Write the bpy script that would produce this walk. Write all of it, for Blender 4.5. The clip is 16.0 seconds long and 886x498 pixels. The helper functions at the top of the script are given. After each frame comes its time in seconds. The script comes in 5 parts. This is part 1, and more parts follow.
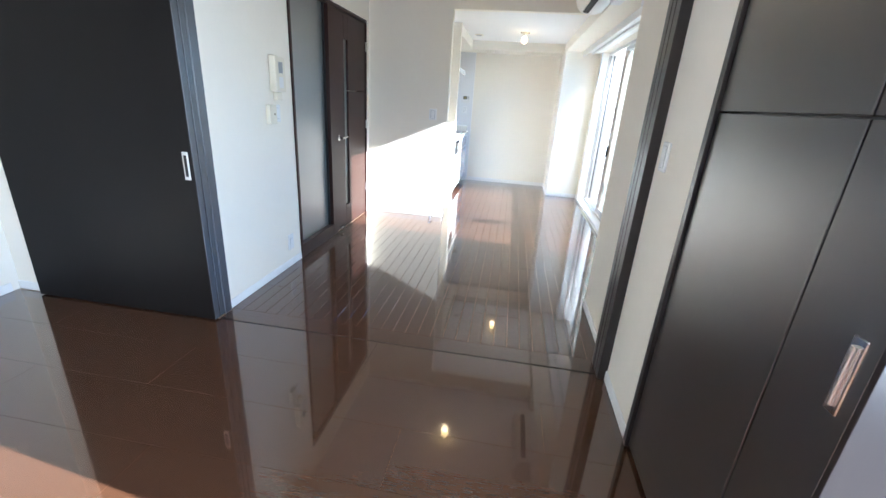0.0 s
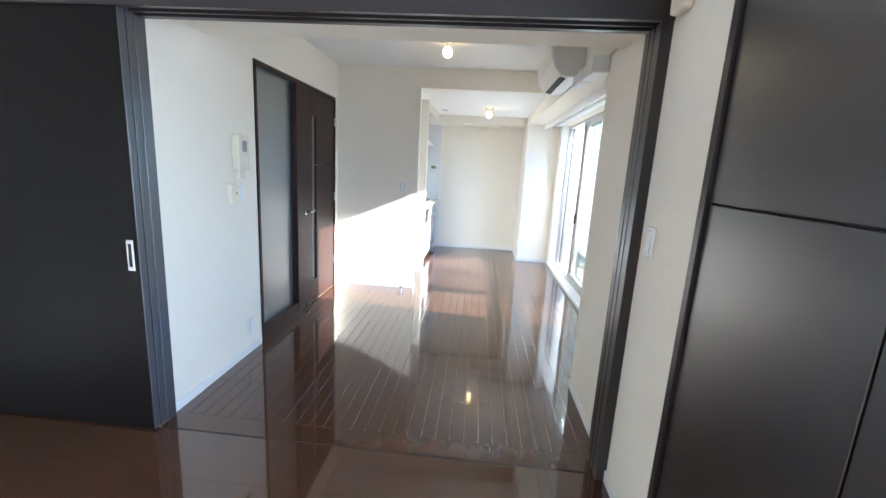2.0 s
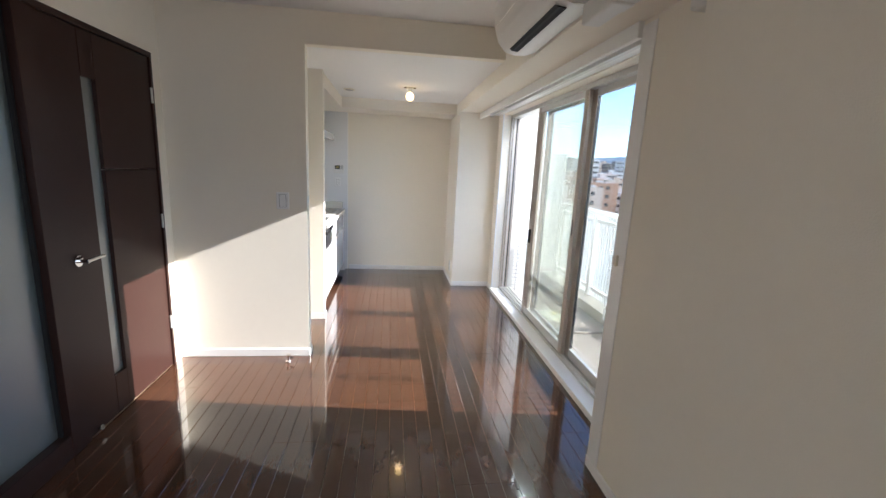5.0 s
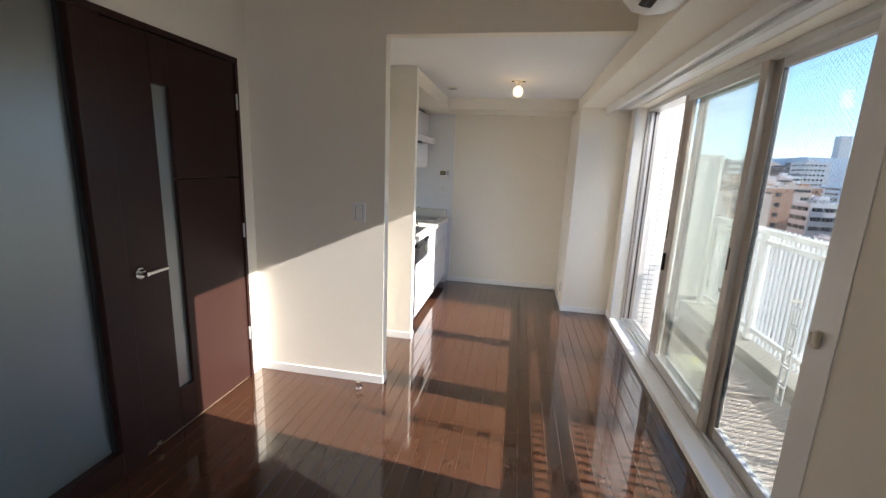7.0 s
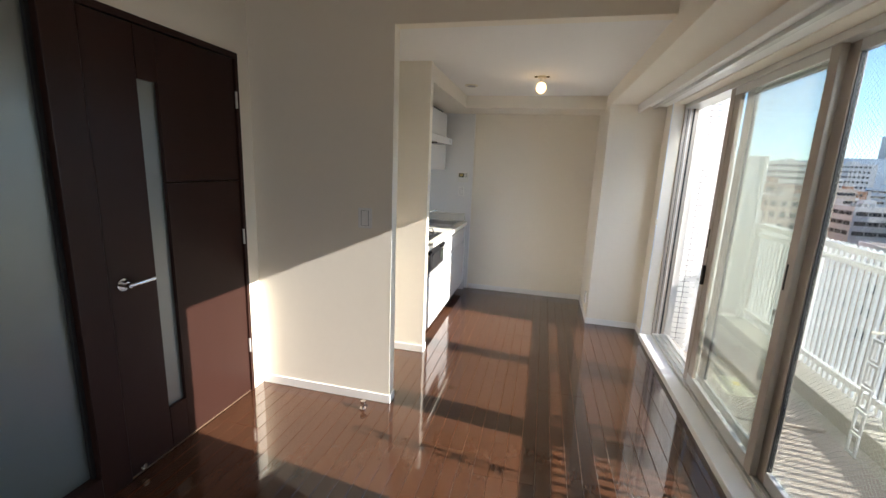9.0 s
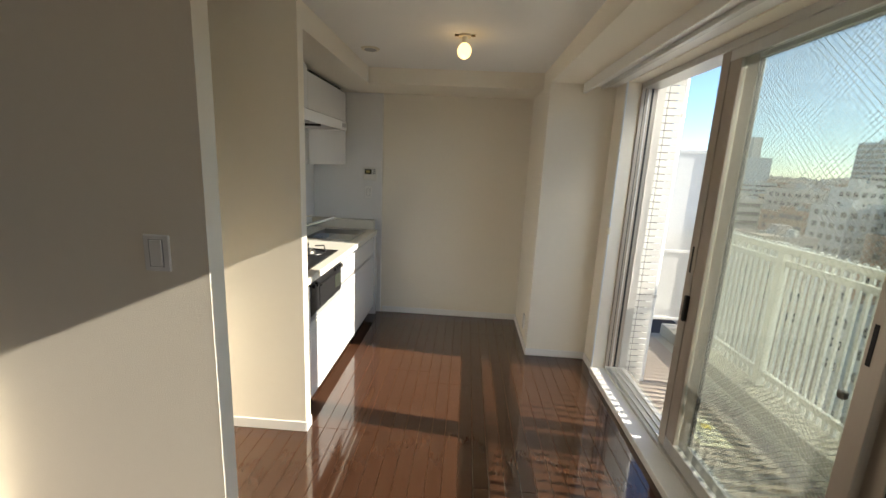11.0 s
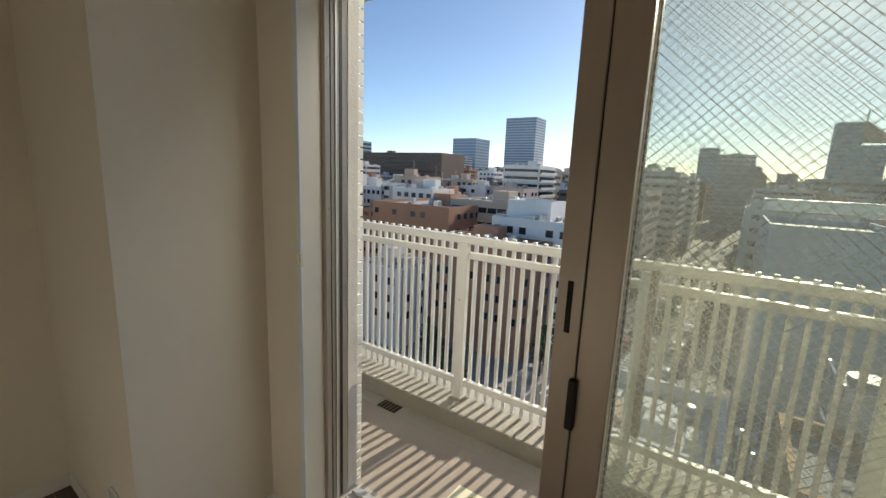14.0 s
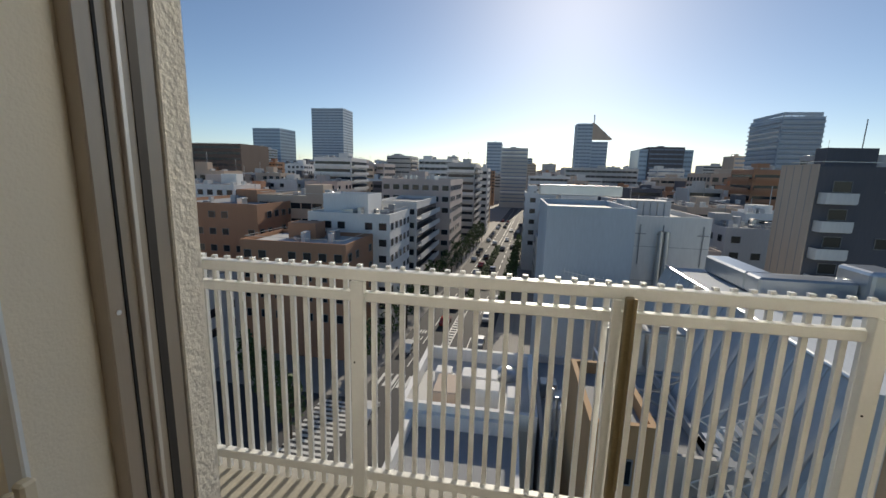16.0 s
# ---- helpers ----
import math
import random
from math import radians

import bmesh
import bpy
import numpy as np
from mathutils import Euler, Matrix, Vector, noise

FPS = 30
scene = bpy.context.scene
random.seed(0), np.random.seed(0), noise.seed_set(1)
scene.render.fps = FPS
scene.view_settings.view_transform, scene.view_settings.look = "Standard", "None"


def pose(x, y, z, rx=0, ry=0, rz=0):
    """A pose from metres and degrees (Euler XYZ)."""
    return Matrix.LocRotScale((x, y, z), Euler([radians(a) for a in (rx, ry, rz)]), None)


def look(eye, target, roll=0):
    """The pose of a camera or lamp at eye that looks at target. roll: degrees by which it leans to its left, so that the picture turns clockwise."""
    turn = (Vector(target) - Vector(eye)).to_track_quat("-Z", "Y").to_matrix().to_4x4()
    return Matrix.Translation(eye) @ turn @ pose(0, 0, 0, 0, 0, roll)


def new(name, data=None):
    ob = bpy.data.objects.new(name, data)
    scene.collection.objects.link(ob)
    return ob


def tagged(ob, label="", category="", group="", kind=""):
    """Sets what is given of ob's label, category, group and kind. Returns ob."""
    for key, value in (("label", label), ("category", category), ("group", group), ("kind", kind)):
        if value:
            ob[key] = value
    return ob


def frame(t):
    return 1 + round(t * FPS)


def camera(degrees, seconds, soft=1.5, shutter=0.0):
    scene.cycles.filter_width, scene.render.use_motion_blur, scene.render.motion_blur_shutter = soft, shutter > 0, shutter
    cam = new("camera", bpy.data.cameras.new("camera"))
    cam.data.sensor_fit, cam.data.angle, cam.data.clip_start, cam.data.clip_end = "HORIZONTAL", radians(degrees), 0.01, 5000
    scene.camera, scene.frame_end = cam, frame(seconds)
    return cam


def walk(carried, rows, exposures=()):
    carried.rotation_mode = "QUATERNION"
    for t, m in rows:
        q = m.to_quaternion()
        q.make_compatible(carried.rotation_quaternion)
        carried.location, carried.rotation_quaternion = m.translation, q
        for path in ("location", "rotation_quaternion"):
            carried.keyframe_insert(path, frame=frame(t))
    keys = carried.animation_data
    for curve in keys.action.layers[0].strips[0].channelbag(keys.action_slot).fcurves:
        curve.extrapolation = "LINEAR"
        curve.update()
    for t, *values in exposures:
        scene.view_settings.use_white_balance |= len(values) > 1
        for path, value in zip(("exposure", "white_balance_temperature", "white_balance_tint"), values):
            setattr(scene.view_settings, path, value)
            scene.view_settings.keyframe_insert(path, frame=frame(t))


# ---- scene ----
cam = camera(94.1, 16.0)
PATH = [
    (0, (-0.007, -0.232, 1.327), (-0.277, 1.629, 0.648), 3.7),
    (0.5, (-0.02, -0.24, 1.339), (-0.287, 1.669, 0.806), 3.6),
    (1, (-0.031, -0.229, 1.342), (-0.293, 1.706, 0.91), 3.4),
    (1.5, (-0.063, -0.184, 1.374), (-0.291, 1.763, 0.976), 3.2),
    (2, (-0.074, -0.058, 1.41), (-0.222, 1.897, 1.016), 3.2),
    (2.5, (-0.084, 0.153, 1.424), (-0.089, 2.114, 1.032), 3.0),
    (3, (-0.118, 0.407, 1.428), (0.05, 2.361, 1.04), 2.9),
    (3.5, (-0.17, 0.681, 1.437), (0.145, 2.618, 1.051), 2.9),
    (6, (-0.079, 1.884, 1.478), (-0.051, 3.844, 1.079), 2.6),
    (6.5, (-0.009, 1.992, 1.49), (-0.19, 3.943, 1.087), 2.5),
    (7, (0.074, 2.036, 1.482), (-0.265, 3.966, 1.082), 2.4),
    (7.5, (0.103, 2.062, 1.481), (-0.324, 3.975, 1.084), 2.4),
    (8, (0.096, 2.084, 1.483), (-0.363, 3.99, 1.087), 2.4),
    (10.5, (0.086, 2.955, 1.493), (-0.199, 4.892, 1.085), 2.6),
    (11, (0.062, 3.275, 1.487), (-0.035, 5.231, 1.082), 2.7),
    (11.5, (0.086, 3.628, 1.465), (0.247, 5.583, 1.073), 2.7),
    (12, (0.063, 3.944, 1.451), (0.522, 5.852, 1.062), 2.6),
    (12.5, (0.054, 4.237, 1.414), (0.846, 6.035, 1.04), 2.6),
    (13, (0.081, 4.512, 1.373), (1.198, 6.13, 1.005), 2.7),
    (13.5, (0.106, 4.768, 1.382), (1.503, 6.153, 1.023), 2.6),
    (14, (0.22, 5.013, 1.386), (1.836, 6.136, 1.03), 2.4),
    (14.5, (0.292, 5.242, 1.382), (2.06, 6.106, 1.027), 2.2),
    (15, (0.401, 5.436, 1.377), (2.265, 6.068, 1.023), 2.1),
    (15.5, (0.582, 5.596, 1.397), (2.497, 6.046, 1.039), 1.5),
    (16, (0.78, 5.718, 1.423), (2.72, 6.046, 1.06), 1.5),
]
EXPOSURES = [(0.0, 4.05, 5250, 6), (1.5, 4.0, 5250, 6), (3.0, 3.8, 5300, 6), (3.7, 3.65, 5450, 7), (5.8, 2.7, 6100, 13), (8.2, 2.6, 6200, 13),
             (10.3, 2.25, 6800, 8), (12.0, 1.74, 7250, 8), (13.0, 1.55, 7450, 8), (14.5, 0.88, 7450, 8), (16.0, 0.45, 7450, 9)]
walk(cam, [(t, look(eye, target, roll)) for t, eye, target, roll in PATH], EXPOSURES)

# ---- sky and sun ----
SUN_WAY = Vector((1.0, -0.113, 0.44)).normalized()
elev = math.asin(SUN_WAY.z)
world = bpy.data.worlds.new("world")
scene.world = world
world.use_nodes = True
wn = world.node_tree.nodes
sky = wn.new("ShaderNodeTexSky")
sky.sky_type = "NISHITA"
sky.sun_disc = False
sky.sun_elevation = elev
sky.sun_rotation = math.atan2(SUN_WAY.x, SUN_WAY.y)
sky.air_density, sky.dust_density, sky.ozone_density = 0.75, 0.25, 4.0
world.node_tree.links.new(sky.outputs[0], wn["Background"].inputs[0])
wn["Background"].inputs[1].default_value = 0.079
sun = new("sun", bpy.data.lights.new("sun", "SUN"))
sun.data.energy, sun.data.angle, sun.data.color = 2.95, radians(0.34), (1.0, 0.945, 0.87)
sun.matrix_world = look(SUN_WAY * 60, (0, 0, 0))


def sky_fill(at, target, wide, high, watts, color):
    """An unseen area lamp added at a window, in place of the sky's light."""
    lamp = new("sky_fill", bpy.data.lights.new("sky_fill", "AREA"))
    lamp.data.shape, lamp.data.size, lamp.data.size_y = "RECTANGLE", wide, high
    lamp.data.energy, lamp.data.color = watts, color
    lamp.matrix_world = look(at, target)


# fill lamp in the bedroom window, out of view
sky_fill((1.06, -0.95, 1.25), (-2.0, 0.2, 1.2), 1.8, 1.4, 6.2, (0.90, 0.95, 1.0))
# fill lamp added outside, above the balcony window's head and out of view
sky_fill((1.45, 4.70, 2.31), (-1.6, 4.60, 1.85), 2.2, 0.26, 12.0, (0.88, 0.94, 1.0))


# ---- materials ----
def material(name, color, rough=0.5, metal=0.0, vary=0.1, scale=6.0, bump=0.0, bump_scale=80.0, coat=0.0, stretch=(1, 1, 1), grain=0.06, island=0.0, random_tone=0.0, spec=0.5):
    m = bpy.data.materials.new(name)
    m.use_nodes = True
    t = m.node_tree
    b = t.nodes["Principled BSDF"]
    b.inputs["Roughness"].default_value, b.inputs["Metallic"].default_value = rough, metal
    b.inputs["Coat Weight"].default_value, b.inputs["Coat Roughness"].default_value = coat, 0.04
    b.inputs["Specular IOR Level"].default_value = spec
    co = t.nodes.new("ShaderNodeNewGeometry")
    mp = t.nodes.new("ShaderNodeMapping")
    mp.inputs["Scale"].default_value = stretch
    t.links.new(co.outputs["Position"], mp.inputs[0])
    big, fine = t.nodes.new("ShaderNodeTexNoise"), t.nodes.new("ShaderNodeTexNoise")
    big.inputs["Scale"].default_value, fine.inputs["Scale"].default_value = scale * 0.35, scale * 9
    big.inputs["Detail"].default_value, fine.inputs["Detail"].default_value = 3, 4
    add = t.nodes.new("ShaderNodeMath")
    add.operation = "MULTIPLY_ADD"
    add.inputs[1].default_value = vary
    base = t.nodes.new("ShaderNodeMath")
    base.operation = "MULTIPLY_ADD"
    base.inputs[1].default_value, base.inputs[2].default_value = grain, 1 - vary / 2 - grain / 2
    for n in (big, fine):
        t.links.new(mp.outputs[0], n.inputs["Vector"])
    t.links.new(fine.outputs["Fac"], base.inputs[0])
    t.links.new(big.outputs["Fac"], add.inputs[0])
    t.links.new(base.outputs[0], add.inputs[2])
    out = add.outputs[0]
    if random_tone or island:
        info = t.nodes.new("ShaderNodeObjectInfo")
        rnd = t.nodes.new("ShaderNodeMath")
        rnd.operation = "MULTIPLY_ADD"
        rnd.inputs[1].default_value = random_tone or island
        t.links.new(co.outputs["Random Per Island"] if island else info.outputs["Random"], rnd.inputs[0])
        less = t.nodes.new("ShaderNodeMath")
        less.operation = "SUBTRACT"
        less.inputs[1].default_value = (random_tone or island) / 2
        t.links.new(out, less.inputs[0])
        t.links.new(less.outputs[0], rnd.inputs[2])
        out = rnd.outputs[0]
    mix = t.nodes.new("ShaderNodeVectorMath")
    mix.operation = "SCALE"
    mix.inputs[0].default_value = color
    t.links.new(out, mix.inputs["Scale"])
    t.links.new(mix.outputs[0], b.inputs["Base Color"])
    if bump:
        tex, bn = t.nodes.new("ShaderNodeTexNoise"), t.nodes.new("ShaderNodeBump")
        tex.inputs["Scale"].default_value, tex.inputs["Detail"].default_value = bump_scale, 3
        bn.inputs["Strength"].default_value, bn.inputs["Distance"].default_value = bump, 0.002
        t.links.new(mp.outputs[0], tex.inputs["Vector"])
        t.links.new(tex.outputs["Fac"], bn.inputs["Height"])
        t.links.new(bn.outputs[0], b.inputs["Normal"])
    return m


def glass(name, tint, rough=0.0, haze=0.0):
    """A clear or frosted pane: part straight through, part gloss."""
    m = bpy.data.materials.new(name)
    m.use_nodes = True
    t = m.node_tree
    t.nodes.remove(t.nodes["Principled BSDF"])
    thru, gloss, mix, fres = (t.nodes.new(n) for n in ("ShaderNodeBsdfTransparent", "ShaderNodeBsdfGlossy", "ShaderNodeMixShader", "ShaderNodeLayerWeight"))
    thru.inputs[0].default_value = (*tint, 1)
    gloss.inputs["Roughness"].default_value = rough
    power, lift = t.nodes.new("ShaderNodeMath"), t.nodes.new("ShaderNodeMath")
    power.operation, lift.operation = "POWER", "MULTIPLY_ADD"
    power.inputs[1].default_value, lift.inputs[1].default_value, lift.inputs[2].default_value = 5.0, 0.7, 0.03
    t.links.new(fres.outputs["Facing"], power.inputs[0])
    t.links.new(power.outputs[0], lift.inputs[0])
    t.links.new(lift.outputs[0], mix.inputs[0])
    t.links.new(thru.outputs[0], mix.inputs[1])
    t.links.new(gloss.outputs[0], mix.inputs[2])
    out = mix
    if haze:
        dust, film = t.nodes.new("ShaderNodeBsdfTranslucent"), t.nodes.new("ShaderNodeMixShader")
        dust.inputs[0].default_value = (0.8, 0.83, 0.78, 1)
        film.inputs[0].default_value = haze
        t.links.new(mix.outputs[0], film.inputs[1])
        t.links.new(dust.outputs[0], film.inputs[2])
        out = film
    t.links.new(out.outputs[0], t.nodes["Material Output"].inputs[0])
    return m


def glow(name, color, strength):
    m = bpy.data.materials.new(name)
    m.use_nodes = True
    b = m.node_tree.nodes["Principled BSDF"]
    b.inputs["Base Color"].default_value = (*color, 1)
    b.inputs["Emission Color"].default_value, b.inputs["Emission Strength"].default_value = (*color, 1), strength
    return m


M_WALL = material("cream_wallpaper", (0.84, 0.785, 0.675), 0.85, vary=0.03, scale=3, bump=0.35, bump_scale=260, grain=0.03)
M_CEIL = material("white_ceiling_paper", (0.83, 0.82, 0.79), 0.9, vary=0.03, scale=3, bump=0.3, bump_scale=240, grain=0.03)
M_TRIM = material("white_trim_paint", (0.82, 0.81, 0.78), 0.4, vary=0.04, scale=5, grain=0.03)
M_FLOOR = material("brown_lacquered_oak", (0.072, 0.031, 0.0155), 0.13, spec=0.25, vary=0.25, scale=5, bump=0.008, bump_scale=60, coat=1.0, stretch=(7, 0.6, 1), grain=0.3, random_tone=0.12)
M_BOARD = material("brown_lacquered_board", (0.068, 0.030, 0.0150), 0.10, spec=0.25, vary=0.25, scale=4, coat=1.0, stretch=(0.6, 6, 1), grain=0.25, random_tone=0.10)
M_BOARD.node_tree.nodes["Principled BSDF"].inputs["Coat IOR"].default_value = 1.75
M_FLOOR.node_tree.nodes["Principled BSDF"].inputs["Coat IOR"].default_value = 1.55
# Joints coloured pale to stand in for glints along the strip edges
M_JOINT = material("glint_floor_joint", (0.46, 0.33, 0.22), 0.35, vary=0.3, scale=20, grain=0.2)
M_DARK = material("espresso_veneer", (0.031, 0.0132, 0.0098), 0.36, spec=0.2, vary=0.2, scale=4, bump=0.04, bump_scale=90, stretch=(8, 8, 0.5), grain=0.25)
M_BLACK = material("matt_black_film", (0.015, 0.0112, 0.0105), 0.34, vary=0.15, scale=6, bump=0.02, bump_scale=120, grain=0.1, spec=0.95)
M_FRAME = material("black_brown_frame", (0.026, 0.020, 0.019), 0.3, vary=0.2, scale=6, bump=0.03, bump_scale=90, stretch=(8, 8, 0.5), grain=0.2)
M_PANEL = material("dark_sliding_panel", (0.0055, 0.0042, 0.004), 0.45, vary=0.2, scale=4, bump=0.03, bump_scale=120, stretch=(6, 6, 0.5), grain=0.2, spec=0.15)
# Greyer than the dark frame: window light on the edges put into the colour
M_EDGE = material("window_lit_edge", (0.055, 0.055, 0.062), 0.32, vary=0.15, scale=6, stretch=(8, 8, 0.5), grain=0.12, spec=0.7)
# Trim white turned bluer: sky light on the window jambs put into the colour
M_JAMB = material("sky_tinted_trim", (0.80, 0.845, 0.88), 0.35, vary=0.04, scale=5, grain=0.03)
M_PLATE = material("glossy_white_plate", (0.86, 0.855, 0.83), 0.25, vary=0.03, scale=10, grain=0.02)
M_GAP = material("shadow_gap_black", (0.012, 0.011, 0.011), 0.7)
M_STEEL = material("satin_aluminium", (0.62, 0.61, 0.58), 0.38, metal=0.55, vary=0.1, scale=8, stretch=(1, 1, 0.2), grain=0.1)
M_BRONZE = material("champagne_aluminium", (0.42, 0.365, 0.305), 0.42, metal=0.35, vary=0.1, scale=8, stretch=(4, 4, 0.2), grain=0.1)
M_CHROME = material("polished_chrome", (0.8, 0.8, 0.8), 0.08, metal=1.0, vary=0.04)
M_RUBBER = material("black_gasket", (0.02, 0.02, 0.02), 0.6)
M_PLASTIC = material("ivory_plastic", (0.74, 0.68, 0.54), 0.4, vary=0.04, scale=10, grain=0.03)
M_WHITE = material("white_plastic", (0.74, 0.73, 0.69), 0.32, vary=0.04, scale=8, grain=0.03)
M_GLOSS = material("white_gloss_laminate", (0.80, 0.80, 0.79), 0.12, vary=0.03, scale=4, coat=0.4, grain=0.02)
M_STONE = material("cream_solid_surface", (0.78, 0.75, 0.66), 0.25, vary=0.06, scale=30, grain=0.06)
M_RAIL = material("white_powder_coat", (0.77, 0.775, 0.755), 0.42, vary=0.12, scale=7, grain=0.08, bump=0.05, bump_scale=200)
M_VINYL = material("taupe_balcony_vinyl", (0.33, 0.28, 0.235), 0.65, vary=0.25, scale=4, bump=0.15, bump_scale=150, grain=0.15)
M_CEMENT = material("painted_cement_kerb", (0.36, 0.34, 0.29), 0.75, vary=0.3, scale=5, bump=0.3, bump_scale=70, grain=0.2)
M_TILE = material("white_facade_tile", (0.72, 0.71, 0.67), 0.3, vary=0.1, scale=8, random_tone=0.08)
M_GROUT = material("grey_grout", (0.24, 0.235, 0.22), 0.9, vary=0.2, scale=20)
M_STUCCO = material("rough_white_stucco", (0.6, 0.58, 0.53), 0.9, vary=0.2, scale=20, bump=1.0, bump_scale=120, grain=0.25)
M_FROST = material("smoked_frosted_glass", (0.080, 0.097, 0.090), 0.30, vary=0.1, scale=2, spec=0.9)
for satin, gloss in ((M_FROST, 2.1), (M_BLACK, 1.65)):
    satin_node = satin.node_tree.nodes["Principled BSDF"]
    satin_node.inputs["Coat Weight"].default_value = 1.0
    satin_node.inputs["Coat Roughness"].default_value = 0.32
    satin_node.inputs["Coat IOR"].default_value = gloss
M_PANE = glass("clear_pane", (0.845, 0.87, 0.855))
M_HAZE = glass("greenish_pane", (0.865, 0.885, 0.85), haze=0.02)
M_WIRE = material("embedded_steel_wire", (0.42, 0.42, 0.39), 0.5, metal=0.4)
M_BULB = glow("lit_bulb", (1.0, 0.66, 0.26), 0.75)
M_SINK = material("brushed_sink_steel", (0.55, 0.55, 0.54), 0.28, metal=1.0, vary=0.15, scale=10)
M_ENAMEL = material("black_enamel", (0.014, 0.014, 0.015), 0.28, vary=0.1)
M_RUST = material("weathered_brass_brown", (0.22, 0.165, 0.085), 0.5, metal=0.4, vary=0.5, scale=9, grain=0.3)
M_SCREEN = material("dark_lcd", (0.035, 0.04, 0.03), 0.15)
M_GREY = material("mid_grey_plastic", (0.3, 0.3, 0.3), 0.4)


# ---- mesh helpers ----
def box(bm, x0, x1, y0, y1, z0, z1, bevel=0.0, segments=1):
    made = bmesh.ops.create_cube(bm, size=1, matrix=Matrix.Translation(((x0 + x1) / 2, (y0 + y1) / 2, (z0 + z1) / 2)) @ Matrix.Diagonal((abs(x1 - x0), abs(y1 - y0), abs(z1 - z0), 1)))
    if bevel:
        edges = list({e for v in made["verts"] for e in v.link_edges})
        bmesh.ops.bevel(bm, geom=edges, offset=bevel, segments=segments, profile=0.5, affect="EDGES")
    return bm


def solid(x0, x1, y0, y1, z0, z1, bevel=0.0, segments=1):
    return box(bmesh.new(), x0, x1, y0, y1, z0, z1, bevel, segments)


def rod(bm, a, b, r, sides=12, r2=None):
    a, b = Vector(a), Vector(b)
    m = Matrix.Translation((a + b) / 2) @ (b - a).to_track_quat("Z", "Y").to_matrix().to_4x4()
    bmesh.ops.create_cone(bm, cap_ends=True, segments=sides, radius1=r, radius2=r if r2 is None else r2, depth=(b - a).length, matrix=m)
    return bm


def ball(bm, at, r, squash=1.0, seg=20):
    bmesh.ops.create_uvsphere(bm, u_segments=seg, v_segments=seg // 2, radius=r, matrix=Matrix.Translation(at) @ Matrix.Diagonal((1, 1, squash, 1)))
    return bm


def prism(bm, outline, axis, lo, hi):
    """An outline in the two other axes (in order), drawn out along the axis."""
    def at(p, q, h):
        return {"x": (h, p, q), "y": (p, h, q), "z": (p, q, h)}[axis]
    a = [bm.verts.new(at(p, q, lo)) for p, q in outline]
    b = [bm.verts.new(at(p, q, hi)) for p, q in outline]
    bm.faces.new(a), bm.faces.new(b[::-1])
    for i in range(len(a)):
        j = (i + 1) % len(a)
        bm.faces.new((a[i], b[i], b[j], a[j]))
    bmesh.ops.recalc_face_normals(bm, faces=bm.faces)
    return bm


def ring(x0, x1, y0, y1, z0, z1, p):
    """A closed rectangular band, p thick, in one piece."""
    bm = bmesh.new()
    loops = [[bm.verts.new((x, y, z)) for x, y in ((a, c), (b, c), (b, d), (a, d))] for a, b, c, d, z in ((x0, x1, y0, y1, z0), (x0, x1, y0, y1, z1), (x0 + p, x1 - p, y0 + p, y1 - p, z1), (x0 + p, x1 - p, y0 + p, y1 - p, z0))]
    for k in range(4):
        u, v = loops[k], loops[(k + 1) % 4]
        for i in range(4):
            j = (i + 1) % 4
            bm.faces.new((u[i], u[j], v[j], v[i]))
    bmesh.ops.recalc_face_normals(bm, faces=bm.faces)
    return bm


def finish(name, bm, mat, smooth=False):
    me = bpy.data.meshes.new(name)
    bm.to_mesh(me)
    bm.free()
    me.materials.append(mat)
    if smooth:
        me.shade_smooth()
        me.set_sharp_from_angle(angle=radians(40))
    return me


def thing(name, at, label, category, group=""):
    ob = new(name)
    ob.location = at
    ob.empty_display_size = 0.1
    return tagged(ob, label, category, group)


def part(name, bm, mat, parent, label="", smooth=False):
    """One mesh under a thing or under a part, from a bmesh in world places."""
    root = parent
    while root.parent:
        root = root.parent
    bmesh.ops.translate(bm, verts=bm.verts, vec=-root.location)
    ob = new(name, finish(name, bm, mat, smooth))
    ob.parent = parent
    return tagged(ob, label)


def structure(name, bm, mat, label, category="wall"):
    return tagged(new(name, finish(name, bm, mat)), label, category, kind="structure")


# ---- plan ----
XL, XB = -1.645, 0.616           # living room's west wall; face of east pier and beam
YD0, YD1 = 1.70, 1.85            # sliding door's depth
YP, YF = 4.505, 7.193            # partition and far wall
ZC, ZK, ZB = 2.41, 2.205, 2.085  # living ceiling, kitchen ceiling, beam undersides
BX0, BY0 = -3.07, -2.6           # bedroom's west and south walls
XW0, XW1 = 1.08, 1.30            # window wall, inner and outer face
WY0, WY1, WZ0, WZ1 = 3.50, 6.195, 0.045, 2.06

# ---- floor slab, walls, ceilings ----
structure("floor", solid(BX0 - 0.2, XW0, BY0 - 0.2, YF + 0.2, -0.2, -0.0045), M_JOINT, "brown lacquered oak strip flooring with glints painted into pale joints", "floor")
w = solid(XL - 0.12, XL, YD1, 2.79, 0, ZC)
box(w, XL - 0.12, XL, 4.40, YP, 0, ZC)
box(w, XL - 0.12, XL, 2.79, 4.40, 2.052, ZC)
structure("wall_west", w, M_WALL, "cream papered living room wall")
w = solid(XL - 0.12, -0.742, YP, YP + 0.08, 0, ZC)
box(w, -0.742, XB, YP, YP + 0.08, ZK, ZC)
structure("wall_partition", w, M_WALL, "cream papered partition wall lit by the sun")
structure("wall_stub", solid(-1.5, -0.748, 5.268, 5.335, 0, ZK), M_WALL, "short cream wall beside the kitchen counter")
